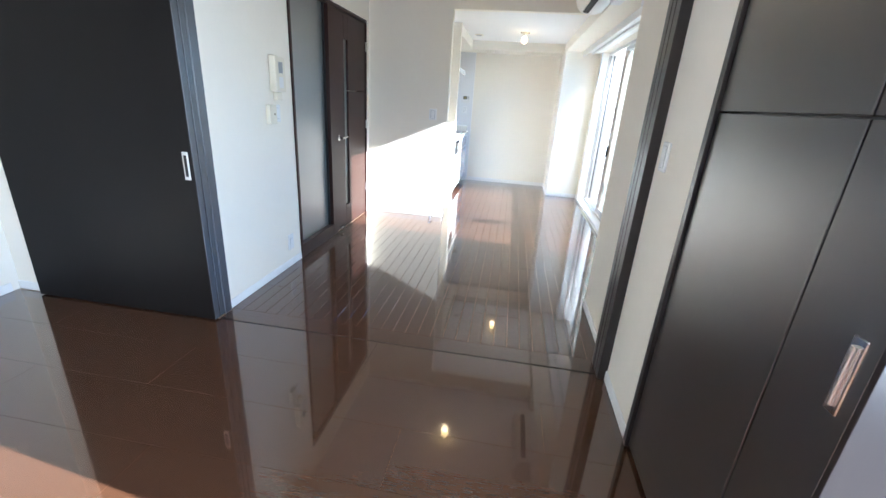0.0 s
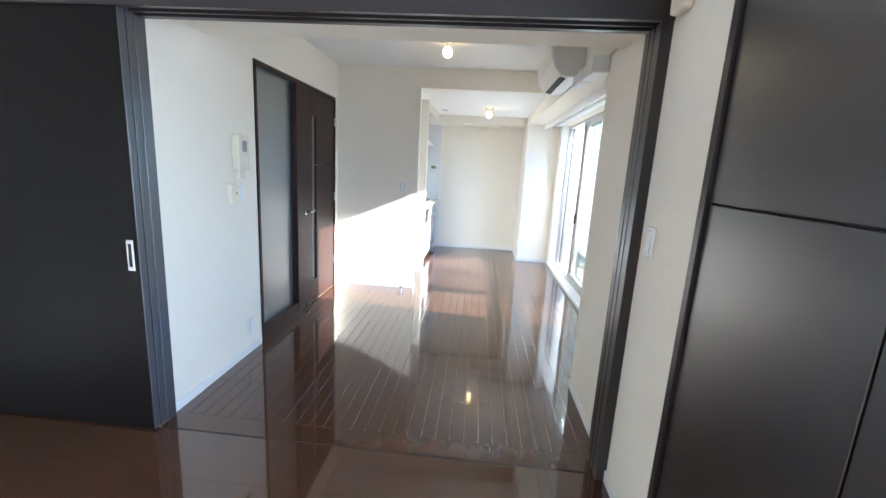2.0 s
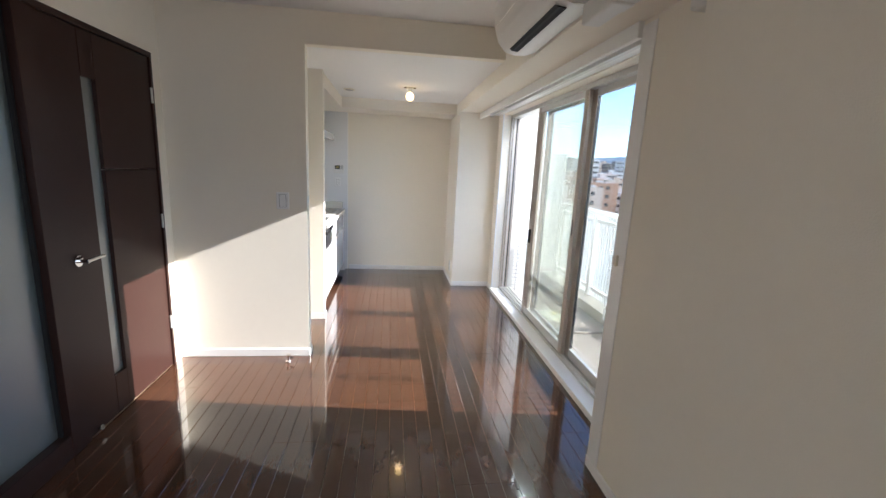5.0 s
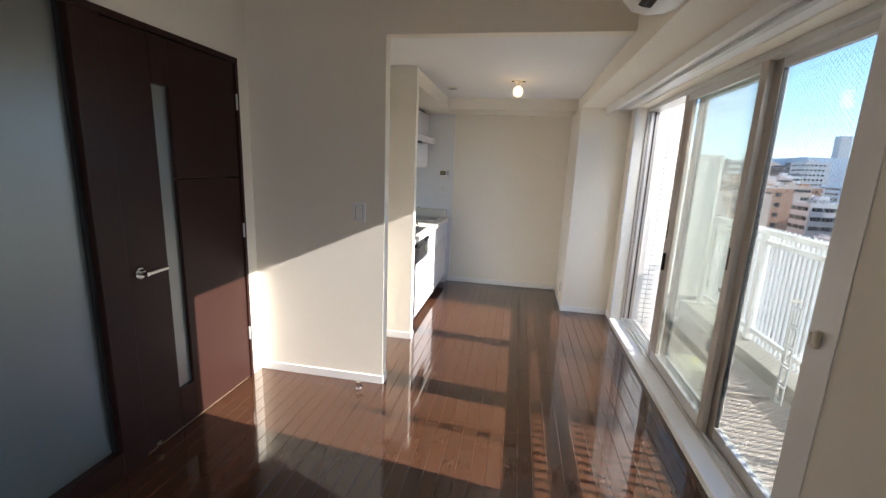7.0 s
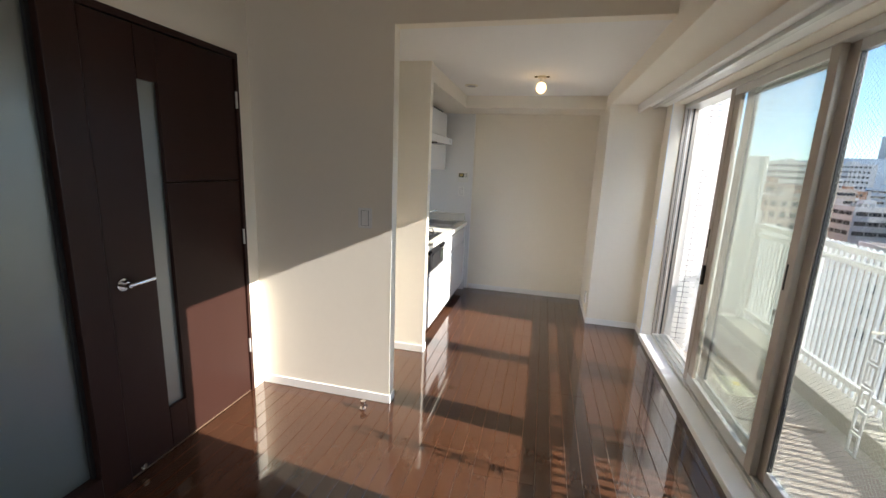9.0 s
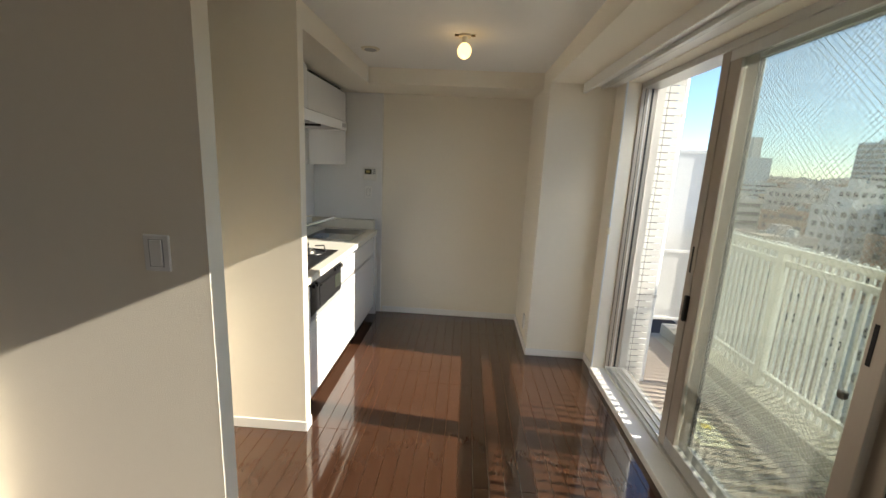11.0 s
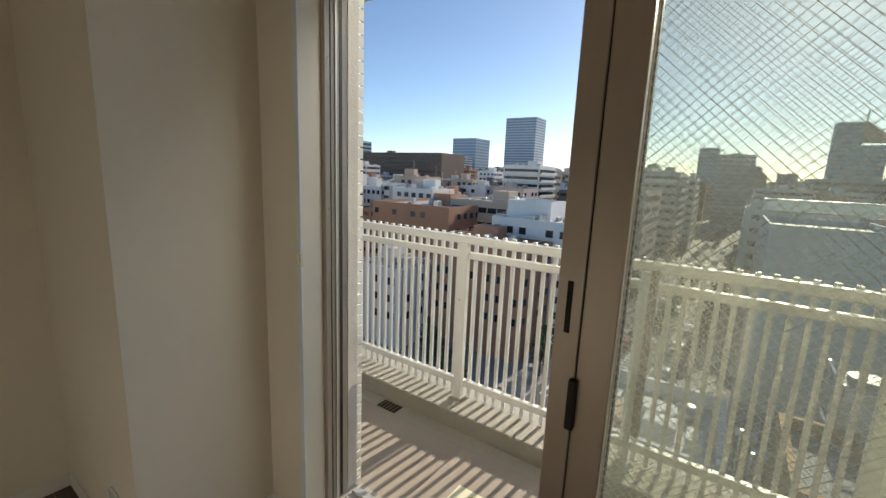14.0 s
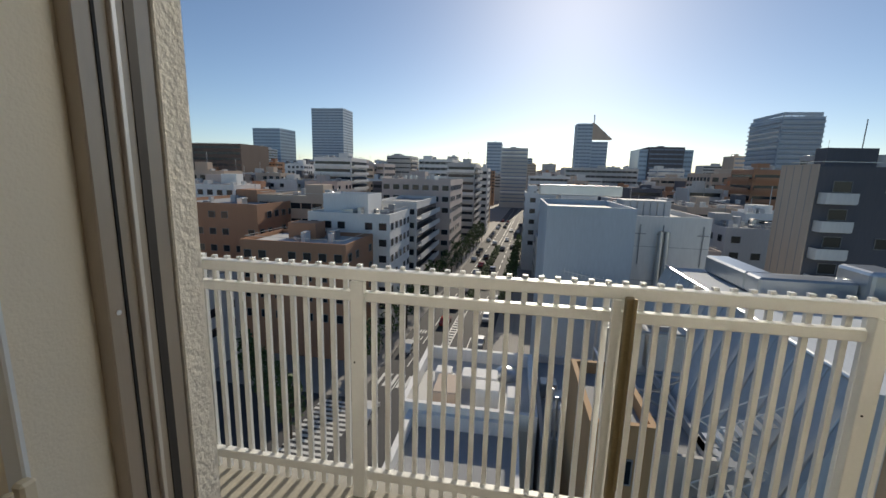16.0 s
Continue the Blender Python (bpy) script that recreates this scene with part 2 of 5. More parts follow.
structure("wall_north", solid(-1.6, 1.30, YF, YF + 0.15, 0, ZC), M_WALL, "cream papered end wall of the kitchen")
structure("wall_kitchen", solid(-1.52, -1.40, YP + 0.08, YF, 0, ZC), M_WALL, "wall behind the kitchen counter")
structure("column", solid(XB, 1.30, 6.42, YF, 0, ZC), M_WALL, "square cream papered corner column")
structure("wall_pier", solid(XB + 0.018, 1.30, YD0, 2.56, 0, ZC), M_WALL, "cream papered pier beside the sliding door")
structure("wall_recess", solid(0.87, 1.30, 2.56, 3.235, 0, ZC), M_WALL, "cream papered wall beside the balcony window")
w = solid(XW0, XW1, 3.235, WY0, 0, ZC)
box(w, XW0, XW1, WY1, 6.42, 0, ZC)
box(w, XW0, XW1, WY0, WY1, WZ1, ZC)
box(w, XW0 + 0.02, XW1, WY0, WY1, -0.3, WZ0 - 0.004)
structure("wall_east", w, M_WALL, "window wall with a wide balcony opening")
structure("beam_east", solid(XB, XW0, 2.315, 6.42, ZB, ZC), M_WALL, "dropped beam above the balcony window", "beam")
structure("beam_door", solid(XL, XB + 0.018, YD1, 2.315, 2.06, ZC), M_WALL, "dropped beam above the sliding doors", "beam")
structure("beam_north", solid(-0.76, XB, 6.70, YF, ZB, ZK), M_WALL, "dropped beam along the end wall", "beam")
structure("beam_kitchen", solid(-1.40, -0.76, 5.335, YF, ZB, ZK), M_WALL, "dropped soffit above the kitchen counter", "beam")
structure("ceiling", solid(XL - 0.1, XW0, 2.0, YP + 0.05, ZC, ZC + 0.15), M_CEIL, "white papered living room ceiling", "ceiling")
structure("ceiling_kitchen", solid(-1.5, XB, YP + 0.08, YF, ZK, ZK + 0.1), M_CEIL, "white papered kitchen ceiling", "ceiling")
structure("ceiling_bedroom", solid(BX0 - 0.1, 1.3, BY0 - 0.1, 2.0, ZC, ZC + 0.15), M_CEIL, "white papered bedroom ceiling", "ceiling")
# bedroom shell
structure("wall_bedroom_north", solid(BX0, -2.86, YD0 + 0.05, YD1, 0, ZC), M_WALL, "cream papered bedroom wall")
w = solid(-2.86, XL - 0.12, YD1 - 0.03, YD1 + 0.06, 0, ZC)
box(w, -2.86, XB, YD0 + 0.02, YD1, 2.066, ZC)
structure("wall_bedroom_header", w, M_WALL, "cream papered wall above the sliding doors")
structure("wall_bedroom_west", solid(BX0 - 0.12, BX0, BY0, YD1, 0, ZC), M_WALL, "cream papered bedroom wall")
structure("wall_bedroom_south", solid(BX0, 1.3, BY0 - 0.12, BY0, 0, ZC), M_WALL, "cream papered bedroom wall")
structure("wall_bedroom_east", solid(XB, 1.30, 1.275, YD0, 0, ZC), M_WALL, "cream papered wall beside the closet")
w = solid(XW0, XW1, 0.405, 0.43, 0, ZC)
box(w, XW0, XW1, BY0, -1.9, 0, ZC)
box(w, XW0, XW1, -1.9, 0.405, 2.0, ZC)
structure("wall_bedroom_window", w, M_WALL, "bedroom window wall")
# dim hall behind the frosted glass
w = solid(-2.9, -2.8, 2.0, 5.2, 0, ZC)
box(w, -2.8, XL - 0.12, 5.1, 5.2, 0, ZC)
box(w, -2.8, XL - 0.12, 2.0, 5.1, ZC, ZC + 0.1)
box(w, -2.8, XL - 0.12, 1.92, 2.0, 0, ZC)
structure("wall_hall", w, M_WALL, "unlit hall behind the frosted glass")


def skirting(x0, x1, y0, y1, name="baseboard"):
    bm = bmesh.new()
    box(bm, x0, x1, y0, y1, 0, 0.06, 0.003)
    structure(name, bm, M_TRIM, "low white painted baseboard", "baseboard")


skirting(XL, -0.742, YP - 0.009, YP - 0.0005)
skirting(-0.7415, -0.733, YP - 0.009, YP + 0.08)
skirting(-1.39, -0.748, 5.259, 5.2675)
skirting(-0.7475, -0.739, 5.259, 5.335)
skirting(-0.72, XB, YF - 0.009, YF - 0.0005)
skirting(XB - 0.009, XB - 0.0005, 6.412, YF - 0.009)
skirting(XB, XW0, 6.411, 6.4195)
skirting(XW0 - 0.009, XW0 - 0.0005, WY1 + 0.01, 6.411)
skirting(XL + 0.0005, XL + 0.007, YD1 + 0.005, 2.785)
skirting(XB + 0.009, XB + 0.0175, YD1 + 0.01, 2.565)
skirting(0.861, 0.8695, 2.56, 3.24)
skirting(XB - 0.009, XB - 0.0005, 1.28, YD0 - 0.005)
skirting(BX0, -2.86, YD0 + 0.041, YD0 + 0.0495)
skirting(BX0 + 0.0005, BX0 + 0.009, BY0, YD0)


# ---- sliding doors to the bedroom ----
bm = bmesh.new()
box(bm, -1.6445, -1.630, YD0 + 0.094, YD1 + 0.004, 0, 1.99, 0.002)
structure("door_jamb_west", bm, M_EDGE, "dark stained door jamb", "door frame")
for a, b in ((YD0 - 0.006, YD0 + 0.05), (YD0 + 0.058, YD0 + 0.10), (YD0 + 0.108, YD1 + 0.006)):
    structure("door_jamb_east", solid(0.572, 0.617, a, b, 0, 1.99, 0.002), M_FRAME, "dark stained grooved door jamb", "door frame")
structure("door_jamb_back", solid(0.59, 0.6155, YD0, YD1, 0, 1.985), M_GAP, "black groove of the door jamb", "door frame")
for a, b in ((YD0 - 0.012, YD0 + 0.018), (YD0 + 0.06, YD0 + 0.075), (YD0 + 0.115, YD1 + 0.006)):
    structure("door_head", solid(-2.86, 0.617, a, b, 1.99, 2.066, 0.002), M_FRAME, "dark stained head rail of the sliding doors", "door frame")
for a, b in ((YD0 + 0.0182, YD0 + 0.0598), (YD0 + 0.0752, YD0 + 0.1148)):
    structure("door_head_groove", solid(-2.86, 0.617, a, b, 2.035, 2.062), M_FRAME, "dark groove of the sliding-door head", "door frame")
bm = bmesh.new()
for y in (YD0 + 0.039, YD0 + 0.096):
    box(bm, -2.85, 0.572, y - 0.006, y + 0.006, 2.02, 2.034)
structure("door_track", bm, M_STEEL, "aluminium sliding door track", "door track")


def sliding_door(x0, x1, y, label):
    t = thing("sliding_door", ((x0 + x1) / 2, y, 0), label, "door", "sliding bedroom doors")
    part("panel", solid(x0, x1, y - 0.0195, y + 0.0195, 0.008, 2.016, 0.0015), M_PANEL, t)
    part("edge_strip", solid(x1 - 0.0005, x1 + 0.004, y - 0.019, y + 0.019, 0.01, 2.012, 0.001), M_EDGE, t, "edge strip lightened for window light")
    return t


d = sliding_door(-2.86, -1.634, YD0 + 0.022, "dark espresso sliding door panel pushed open beside the wall")
bm = solid(-1.690, -1.656, YD0 - 0.001, YD0 + 0.004, 0.845, 0.992, 0.0015)
p = part("handle", bm, M_STEEL, d, "brushed metal recessed pull")
part("recess", solid(-1.682, -1.664, YD0 - 0.0015, YD0 + 0.003, 0.862, 0.975, 0.001), M_GAP, p)
sliding_door(-2.85, -1.634, YD0 + 0.068, "second dark sliding door panel stacked behind the first")
bm = bmesh.new()
box(bm, -1.62, 0.575, YD0 + 0.034, YD0 + 0.040, -0.003, 0.0015)
structure("door_sill", bm, M_GAP, "black floor groove of the sliding doors", "door sill")
bm = solid(-1.63, 0.575, YD0 + 0.042, YD1 + 0.02, -0.004, 0.0006)
structure("threshold", bm, M_FLOOR, "brown cross-laid threshold board", "threshold")

# ---- closet in the bedroom ----
c = thing("closet", (0.85, 0.85, 0), "dark brown matt folding-door closet with black shadow gaps", "closet")
part("body", solid(XB + 0.03, XW1, 0.44, 1.262, 0.0, 2.40), M_BLACK, c)
bm = solid(XB - 0.012, XB + 0.03, 1.244, 1.275, 0, 2.40, 0.0015)
part("frame", bm, M_FRAME, c, "dark stained closet frame")
part("side_panel", solid(XB - 0.004, XW0, 0.428, 0.440, 0.0, 2.40, 0.001), M_FRAME, c, "end panel in dark veneer")
for a, b in ((0.652, 1.238), (0.444, 0.646)):
    for z0, z1 in ((0.02, 1.3405), (1.3465, 2.39)):
        dr = part("door", solid(XB, XB + 0.02, a, b, z0, z1, 0.0015), M_BLACK, c)
        if a < 0.5 and z0 < 1:
            h = part("handle", solid(XB - 0.004, XB + 0.004, 0.468, 0.500, 0.838, 0.992, 0.002), M_CHROME, dr, "chrome recessed pull handle")
            rr = rod(bmesh.new(), (XB - 0.006, 0.484, 0.855), (XB - 0.006, 0.484, 0.975), 0.006, 10)
            part("grip", rr, M_CHROME, h, smooth=True)

# ---- glazed screen and door to the hall ----
structure("screen_frame_top", solid(XL - 0.10, XL + 0.012, 2.79, 4.40, 2.022, 2.052, 0.002), M_DARK, "dark stained frame of the hall screen", "door frame")
structure("screen_frame_south", solid(XL - 0.10, XL + 0.012, 2.79, 2.815, 0, 2.022, 0.002), M_DARK, "dark stained frame of the hall screen", "door frame")
structure("screen_frame_north", solid(XL - 0.10, XL + 0.012, 4.376, 4.40, 0, 2.022, 0.002), M_DARK, "dark stained frame of the hall door", "door frame")
structure("screen_mullion", solid(XL - 0.10, XL + 0.012, 3.435, 3.56, 0.0, 2.022, 0.002), M_DARK, "dark stained mullion between screen and door", "door frame")
structure("screen_rail", solid(XL - 0.10, XL + 0.010, 2.815, 3.435, 0, 0.115, 0.002), M_DARK, "dark stained bottom rail of the screen", "door frame")
s = thing("glass_screen", (XL - 0.04, 3.12, 0), "tall frosted glass screen in a dark wooden frame", "window")
part("pane", solid(XL - 0.045, XL - 0.037, 2.815, 3.435, 0.115, 2.022), M_FROST, s)
part("sticker", solid(XL - 0.037, XL - 0.0362, 2.822, 2.84, 0.122, 0.14), material("green_sticker", (0.05, 0.4, 0.15), 0.5), s, "small green sticker")
# Black strip paints the reveal's shade along the pane's north side
part("gasket", solid(XL - 0.047, XL - 0.020, 3.42, 3.4345, 0.115, 2.022), M_GAP, s)

d = thing("hall_door", (XL, 3.97, 0), "closed dark brown wooden door with a narrow glass slit", "door")
dy0, dy1, dx0, dx1 = 3.565, 4.372, XL - 0.036, XL + 0.002
part("stile", solid(dx0, dx1, dy0, 3.786, 0.008, 2.018, 0.0015), M_DARK, d)
part("leaf", solid(dx0, dx1, 3.888, dy1, 0.008, 1.352, 0.0015), M_DARK, d)
part("leaf", solid(dx0, dx1, 3.888, dy1, 1.356, 2.018, 0.0015), M_DARK, d)
part("rail", solid(dx0, dx1, 3.789, 3.888, 0.008, 0.232, 0.0015), M_DARK, d)
part("rail", solid(dx0, dx1, 3.789, 3.888, 1.80, 2.018, 0.0015), M_DARK, d)
part("glass_slit", solid(dx0 + 0.01, dx0 + 0.018, 3.789, 3.888, 0.232, 1.80), M_FROST, d, "narrow frosted glass slit")
h = part("handle", rod(bmesh.new(), (dx1, 3.622, 0.925), (dx1 + 0.008, 3.622, 0.925), 0.027, 24), M_CHROME, d, "chrome lever handle", smooth=True)
bm = rod(bmesh.new(), (dx1 + 0.008, 3.622, 0.925), (dx1 + 0.05, 3.622, 0.925), 0.010)
rod(bm, (dx1 + 0.046, 3.614, 0.925), (dx1 + 0.046, 3.735, 0.930), 0.0085)
ball(bm, (dx1 + 0.046, 3.735, 0.930), 0.0085, seg=12)
part("lever", bm, M_CHROME, h, smooth=True)
for z in (0.32, 1.02, 1.80):
    part("hinge", rod(bmesh.new(), (dx1 + 0.008, 4.376, z - 0.045), (dx1 + 0.008, 4.376, z + 0.045), 0.0065, 10), M_STEEL, d, smooth=True)
bm = rod(bmesh.new(), (dx1, 3.607, 0.042), (dx1 + 0.018, 3.607, 0.042), 0.011, 16)
rod(bm, (dx1 + 0.018, 3.607, 0.042), (dx1 + 0.030, 3.607, 0.042), 0.016, 16)
part("stop_catch", bm, M_CHROME, d, smooth=True)

bm = rod(bmesh.new(), (-0.87, 4.40, 0.0), (-0.87, 4.40, 0.008), 0.020, 20)
rod(bm, (-0.87, 4.40, 0.008), (-0.87, 4.40, 0.042), 0.0085, 14)
s = thing("door_stop", (-0.87, 4.40, 0), "small chrome door stop on the floor before the baseboard", "door stop")
part("base", bm, M_CHROME, s, smooth=True)
bm = rod(bmesh.new(), (-0.87, 4.40, 0.042), (-0.87, 4.40, 0.056), 0.016, 18)
part("head", bm, M_CHROME, s, smooth=True)
part("buffer", rod(bmesh.new(), (-0.855, 4.395, 0.036), (-0.835, 4.388, 0.036), 0.006, 10), M_RUBBER, s, smooth=True)


# ---- wall plates ----
def wall_switch(name, at, face, w, h, label, rocker=(0.024, 0.065), n=1, depth=0.010):
    """face: the way it looks, one of -x +x -y."""
    t = thing(name, at, label, "switch")
    x, y, z = at

    def slab(du, dz, hu, hz, lo, hi, bev):
        if face == "-y":
            return solid(x + du - hu, x + du + hu, y - hi, y - lo, z + dz - hz, z + dz + hz, bev)
        sgn = 1 if face == "+x" else -1
        return solid(x + sgn * lo, x + sgn * hi, y + du - hu, y + du + hu, z + dz - hz, z + dz + hz, bev)
    pl = part("plate", slab(0, 0, w / 2, h / 2, 0, depth, 0.003), M_PLATE, t)
    # Grey outline paints the edge shading around the rocker
    part("gap", slab(0, 0, rocker[0] * n * 0.55 + 0.002, rocker[1] / 2 + 0.002, depth - 0.002, depth + 0.0006, 0), M_GREY, pl)
    for i in range(n):
        part("rocker", slab((i - (n - 1) / 2) * rocker[0] * 1.1, 0, rocker[0] / 2, rocker[1] / 2, depth - 0.001, depth + 0.004, 0.0015), M_PLATE, pl)
    return t


wall_switch("light_switch", (-0.905, YP, 1.168), "-y", 0.085, 0.118, "white light switch on the partition wall", (0.040, 0.085))
wall_switch("light_switch", (XB, 1.596, 1.163), "-x", 0.072, 0.118, "white light switch beside the closet", (0.030, 0.085))
wall_switch("light_switch", (-0.865, YF - 0.012, 1.19), "-y", 0.07, 0.115, "white switch on the glossy kitchen panel", (0.026, 0.07))
wall_switch("wall_outlet", (XL, 2.63, 0.20), "+x", 0.072, 0.12, "white wall outlet above the floor", (0.030, 0.055))
wall_switch("wall_outlet", (XB, 6.62, 0.21), "-x", 0.072, 0.12, "white wall outlet on the column", (0.022, 0.03), 2)
wall_switch("light_switch", (XL, 2.562, 1.168), "+x", 0.072, 0.115, "white light switch beside the wooden box", (0.030, 0.07))

t = thing("wall_intercom", (XL, 2.55, 1.42), "ivory wall intercom with handset and grey screen", "intercom")
part("body", solid(XL, XL + 0.03, 2.545, 2.665, 1.312, 1.528, 0.006, 2), M_PLASTIC, t)
part("handset", solid(XL + 0.002, XL + 0.052, 2.498, 2.545, 1.308, 1.536, 0.010, 3), M_PLASTIC, t)
part("screen", solid(XL + 0.0295, XL + 0.0315, 2.572, 2.628, 1.43, 1.50, 0.001), M_GREY, t, "grey screen")
part("speaker", solid(XL + 0.0295, XL + 0.0312, 2.575, 2.63, 1.335, 1.405, 0.001), M_WHITE, t)
part("cradle", solid(XL, XL + 0.03, 2.535, 2.605, 1.255, 1.308, 0.004), M_PLASTIC, t)
t = thing("thermostat_box", (XL, 2.47, 1.165), "small ivory wall control box below the intercom", "control box")
part("body", solid(XL, XL + 0.034, 2.432, 2.512, 1.10, 1.226, 0.004, 2), M_PLASTIC, t)
part("button", solid(XL + 0.033, XL + 0.036, 2.478, 2.49, 1.16, 1.172, 0.001), M_RUST, t, "small amber button")

t = thing("smoke_alarm", (XB - 0.03, 1.60, 2.02), "round-edged ivory alarm unit high on the wall", "alarm")
part("body", solid(XB - 0.045, XB, 1.545, 1.645, 1.985, 2.12, 0.014, 3), M_PLASTIC, t)


# ---- ceiling bulbs ----
def ceiling_bulb(x, y, z):
    t = thing("ceiling_lamp", (x, y, z), "bare round warm bulb in a white ceiling socket", "lamp", "bare ceiling bulbs")
    bm = rod(bmesh.new(), (x, y, z), (x, y, z - 0.014), 0.036, 24)
    part("rose", bm, M_PLASTIC, t, smooth=True)
    bm = rod(bmesh.new(), (x - 0.058, y, z - 0.004), (x + 0.058, y, z - 0.004), 0.007, 8)
    part("bracket", bm, M_RUST, t, "brass bracket")
    part("socket", rod(bmesh.new(), (x, y, z - 0.014), (x, y, z - 0.048), 0.018, 16, 0.015), M_WHITE, t, smooth=True)
    part("bulb", ball(bmesh.new(), (x, y, z - 0.086), 0.040, 1.08, 24), M_BULB, t, "lit frosted bulb", smooth=True)
    lamp = new("bulb_light", bpy.data.lights.new("bulb_light", "POINT"))
    lamp.data.energy, lamp.data.color, lamp.data.shadow_soft_size = 0.07, (1.0, 0.66, 0.34), 0.04
    lamp.location = (x, y, z - 0.145)


ceiling_bulb(-0.40, 3.56, ZC)
ceiling_bulb(0.005, 5.80, ZK)
t = thing("ceiling_vent", (-0.62, 6.16, ZK), "round recessed ceiling vent rim", "vent")
part("ring", rod(bmesh.new(), (-0.62, 6.16, ZK), (-0.62, 6.16, ZK - 0.008), 0.062, 28, 0.055), M_PLASTIC, t, smooth=True)
part("cap", rod(bmesh.new(), (-0.62, 6.16, ZK - 0.008), (-0.62, 6.16, ZK - 0.010), 0.040, 24), M_GREY, t, "grey centre")

# ---- air conditioner ----
t = thing("air_conditioner", (XB, 3.48, 2.09), "white split air conditioner mounted on the beam", "air conditioner")
ay0, ay1 = 3.11, 3.89
ax = XB
prof = [(ax, 2.10), (ax, 2.365), (ax - 0.20, 2.365), (ax - 0.225, 2.345), (ax - 0.235, 2.29), (ax - 0.228, 2.20), (ax - 0.205, 2.135), (ax - 0.165, 2.092), (ax - 0.11, 2.078), (ax - 0.05, 2.082)]
bm = bmesh.new()
prism(bm, prof, "y", ay0, ay1)
bmesh.ops.bevel(bm, geom=[e for e in bm.edges if abs(e.verts[0].co.y - e.verts[1].co.y) < 1e-5], offset=0.006, segments=2, affect="EDGES")
part("housing", bm, M_WHITE, t, smooth=True)
bm = bmesh.new()
prism(bm, [(ax - 0.2315, 2.205), (ax - 0.2365, 2.225), (ax - 0.2425, 2.29), (ax - 0.231, 2.345), (ax - 0.222, 2.345), (ax - 0.230, 2.29), (ax - 0.224, 2.21)], "y", ay0 + 0.03, ay1 - 0.03)
part("front_panel", bm, M_WHITE, t, smooth=True)
bm = bmesh.new()
prism(bm, [(ax - 0.222, 2.165), (ax - 0.226, 2.175), (ax - 0.16, 2.083), (ax - 0.15, 2.083)], "y", ay0 + 0.05, ay1 - 0.10)
part("flap", bm, M_WHITE, t, smooth=True)
bm = bmesh.new()
prism(bm, [(ax - 0.15, 2.076), (ax - 0.165, 2.084), (ax - 0.120, 2.072), (ax - 0.115, 2.078)], "y", ay0 + 0.05, ay1 - 0.10)
part("outlet_slot", bm, M_GAP, t, "black outlet slot")
t = thing("pipe_duct", (XB - 0.05, 2.85, 2.0), "white plastic pipe duct running from the air conditioner", "duct")
bm = solid(XB - 0.075, XB - 0.001, 2.93, 3.11, 2.0, 2.075, 0.008, 2)
part("duct", bm, M_WHITE, t)
bm = bmesh.new()
box(bm, XB - 0.085, XB - 0.001, 2.86, 2.94, 1.994, 2.081, 0.010, 2)
part("joint", bm, M_WHITE, t)
bm = bmesh.new()
box(bm, XB - 0.075, XB + 0.004, 2.60, 2.87, 2.0, 2.075, 0.008, 2)
part("duct", bm, M_WHITE, t)
bm = bmesh.new()
box(bm, XB - 0.085, XB + 0.012, 2.53, 2.62, 1.985, 2.081, 0.010, 2)
part("elbow", bm, M_WHITE, t)
part("duct", solid(XB + 0.02, XB + 0.10, 2.562, 2.63, 1.90, 1.99, 0.008, 2), M_WHITE, t)

# ---- curtain box, sill, window ----
structure("curtain_box", solid(0.845, 0.868, 3.235, 6.405, 2.018, ZB, 0.002), M_TRIM, "cream curtain box board above the window", "curtain box")
bm = solid(0.955, 0.985, 3.25, 6.37, 2.045, 2.068, 0.002)
structure("curtain_rail", bm, M_STEEL, "thin metal curtain rail", "curtain rail")
structure("soffit_window", solid(0.868, XW1, 3.235, 6.418, 2.068, ZB - 0.001), M_TRIM, "white soffit of the window recess", "trim")
structure("window_sill", solid(XW0 - 0.02, 1.172, WY0, WY1, 0.0, WZ0, 0.003), M_TRIM, "white painted window sill", "window sill")
structure("window_jamb_north", solid(XW0 - 0.006, 1.165, WY1, WY1 + 0.025, 0, 2.066, 0.002), M_JAMB, "white painted window jamb", "trim")
structure("window_jamb_south", solid(XW0 - 0.006, 1.165, WY0 - 0.025, WY0, 0, 2.066, 0.002), M_JAMB, "white painted window jamb", "trim")
# Corner trim made wide and white to paint the lit band at the wall's edge
structure("wall_edge_lit_trim", solid(0.866, 0.8695, 3.14, 3.237, 0, 2.066), M_TRIM, "white corner strip, widened to paint the lit wall edge beside the window", "trim")

win = thing("balcony_window", (1.22, 4.8, 0.05), "aluminium sliding balcony window with wired glass, one leaf open", "window")
fx0, fx1 = 1.165, 1.285
for (a, b) in ((WY1 - 0.020, WY1 + 0.02), (WY0 - 0.02, WY0 + 0.030)):
    fr = part("frame_post", solid(fx0, 1.262, a, b, WZ0, WZ1 - 0.001, 0.0015), M_BRONZE, win)
    for xk, wk in ((1.186, 0.004), (1.226, 0.013)):
        part("groove", solid(xk, xk + wk, a - 0.0015, b + 0.0015, WZ0 + 0.01, WZ1 - 0.01), M_GAP, fr)
    part("track_lip", solid(1.205, 1.212, a - 0.006, b + 0.006, WZ0 + 0.01, WZ1 - 0.01, 0.001), M_STEEL, fr)
    for zk in (0.6, 1.25, 1.75):
        part("screw", rod(bmesh.new(), (1.176, a - 0.002, zk), (1.176, a + 0.002, zk), 0.0035, 8), M_CHROME, fr)
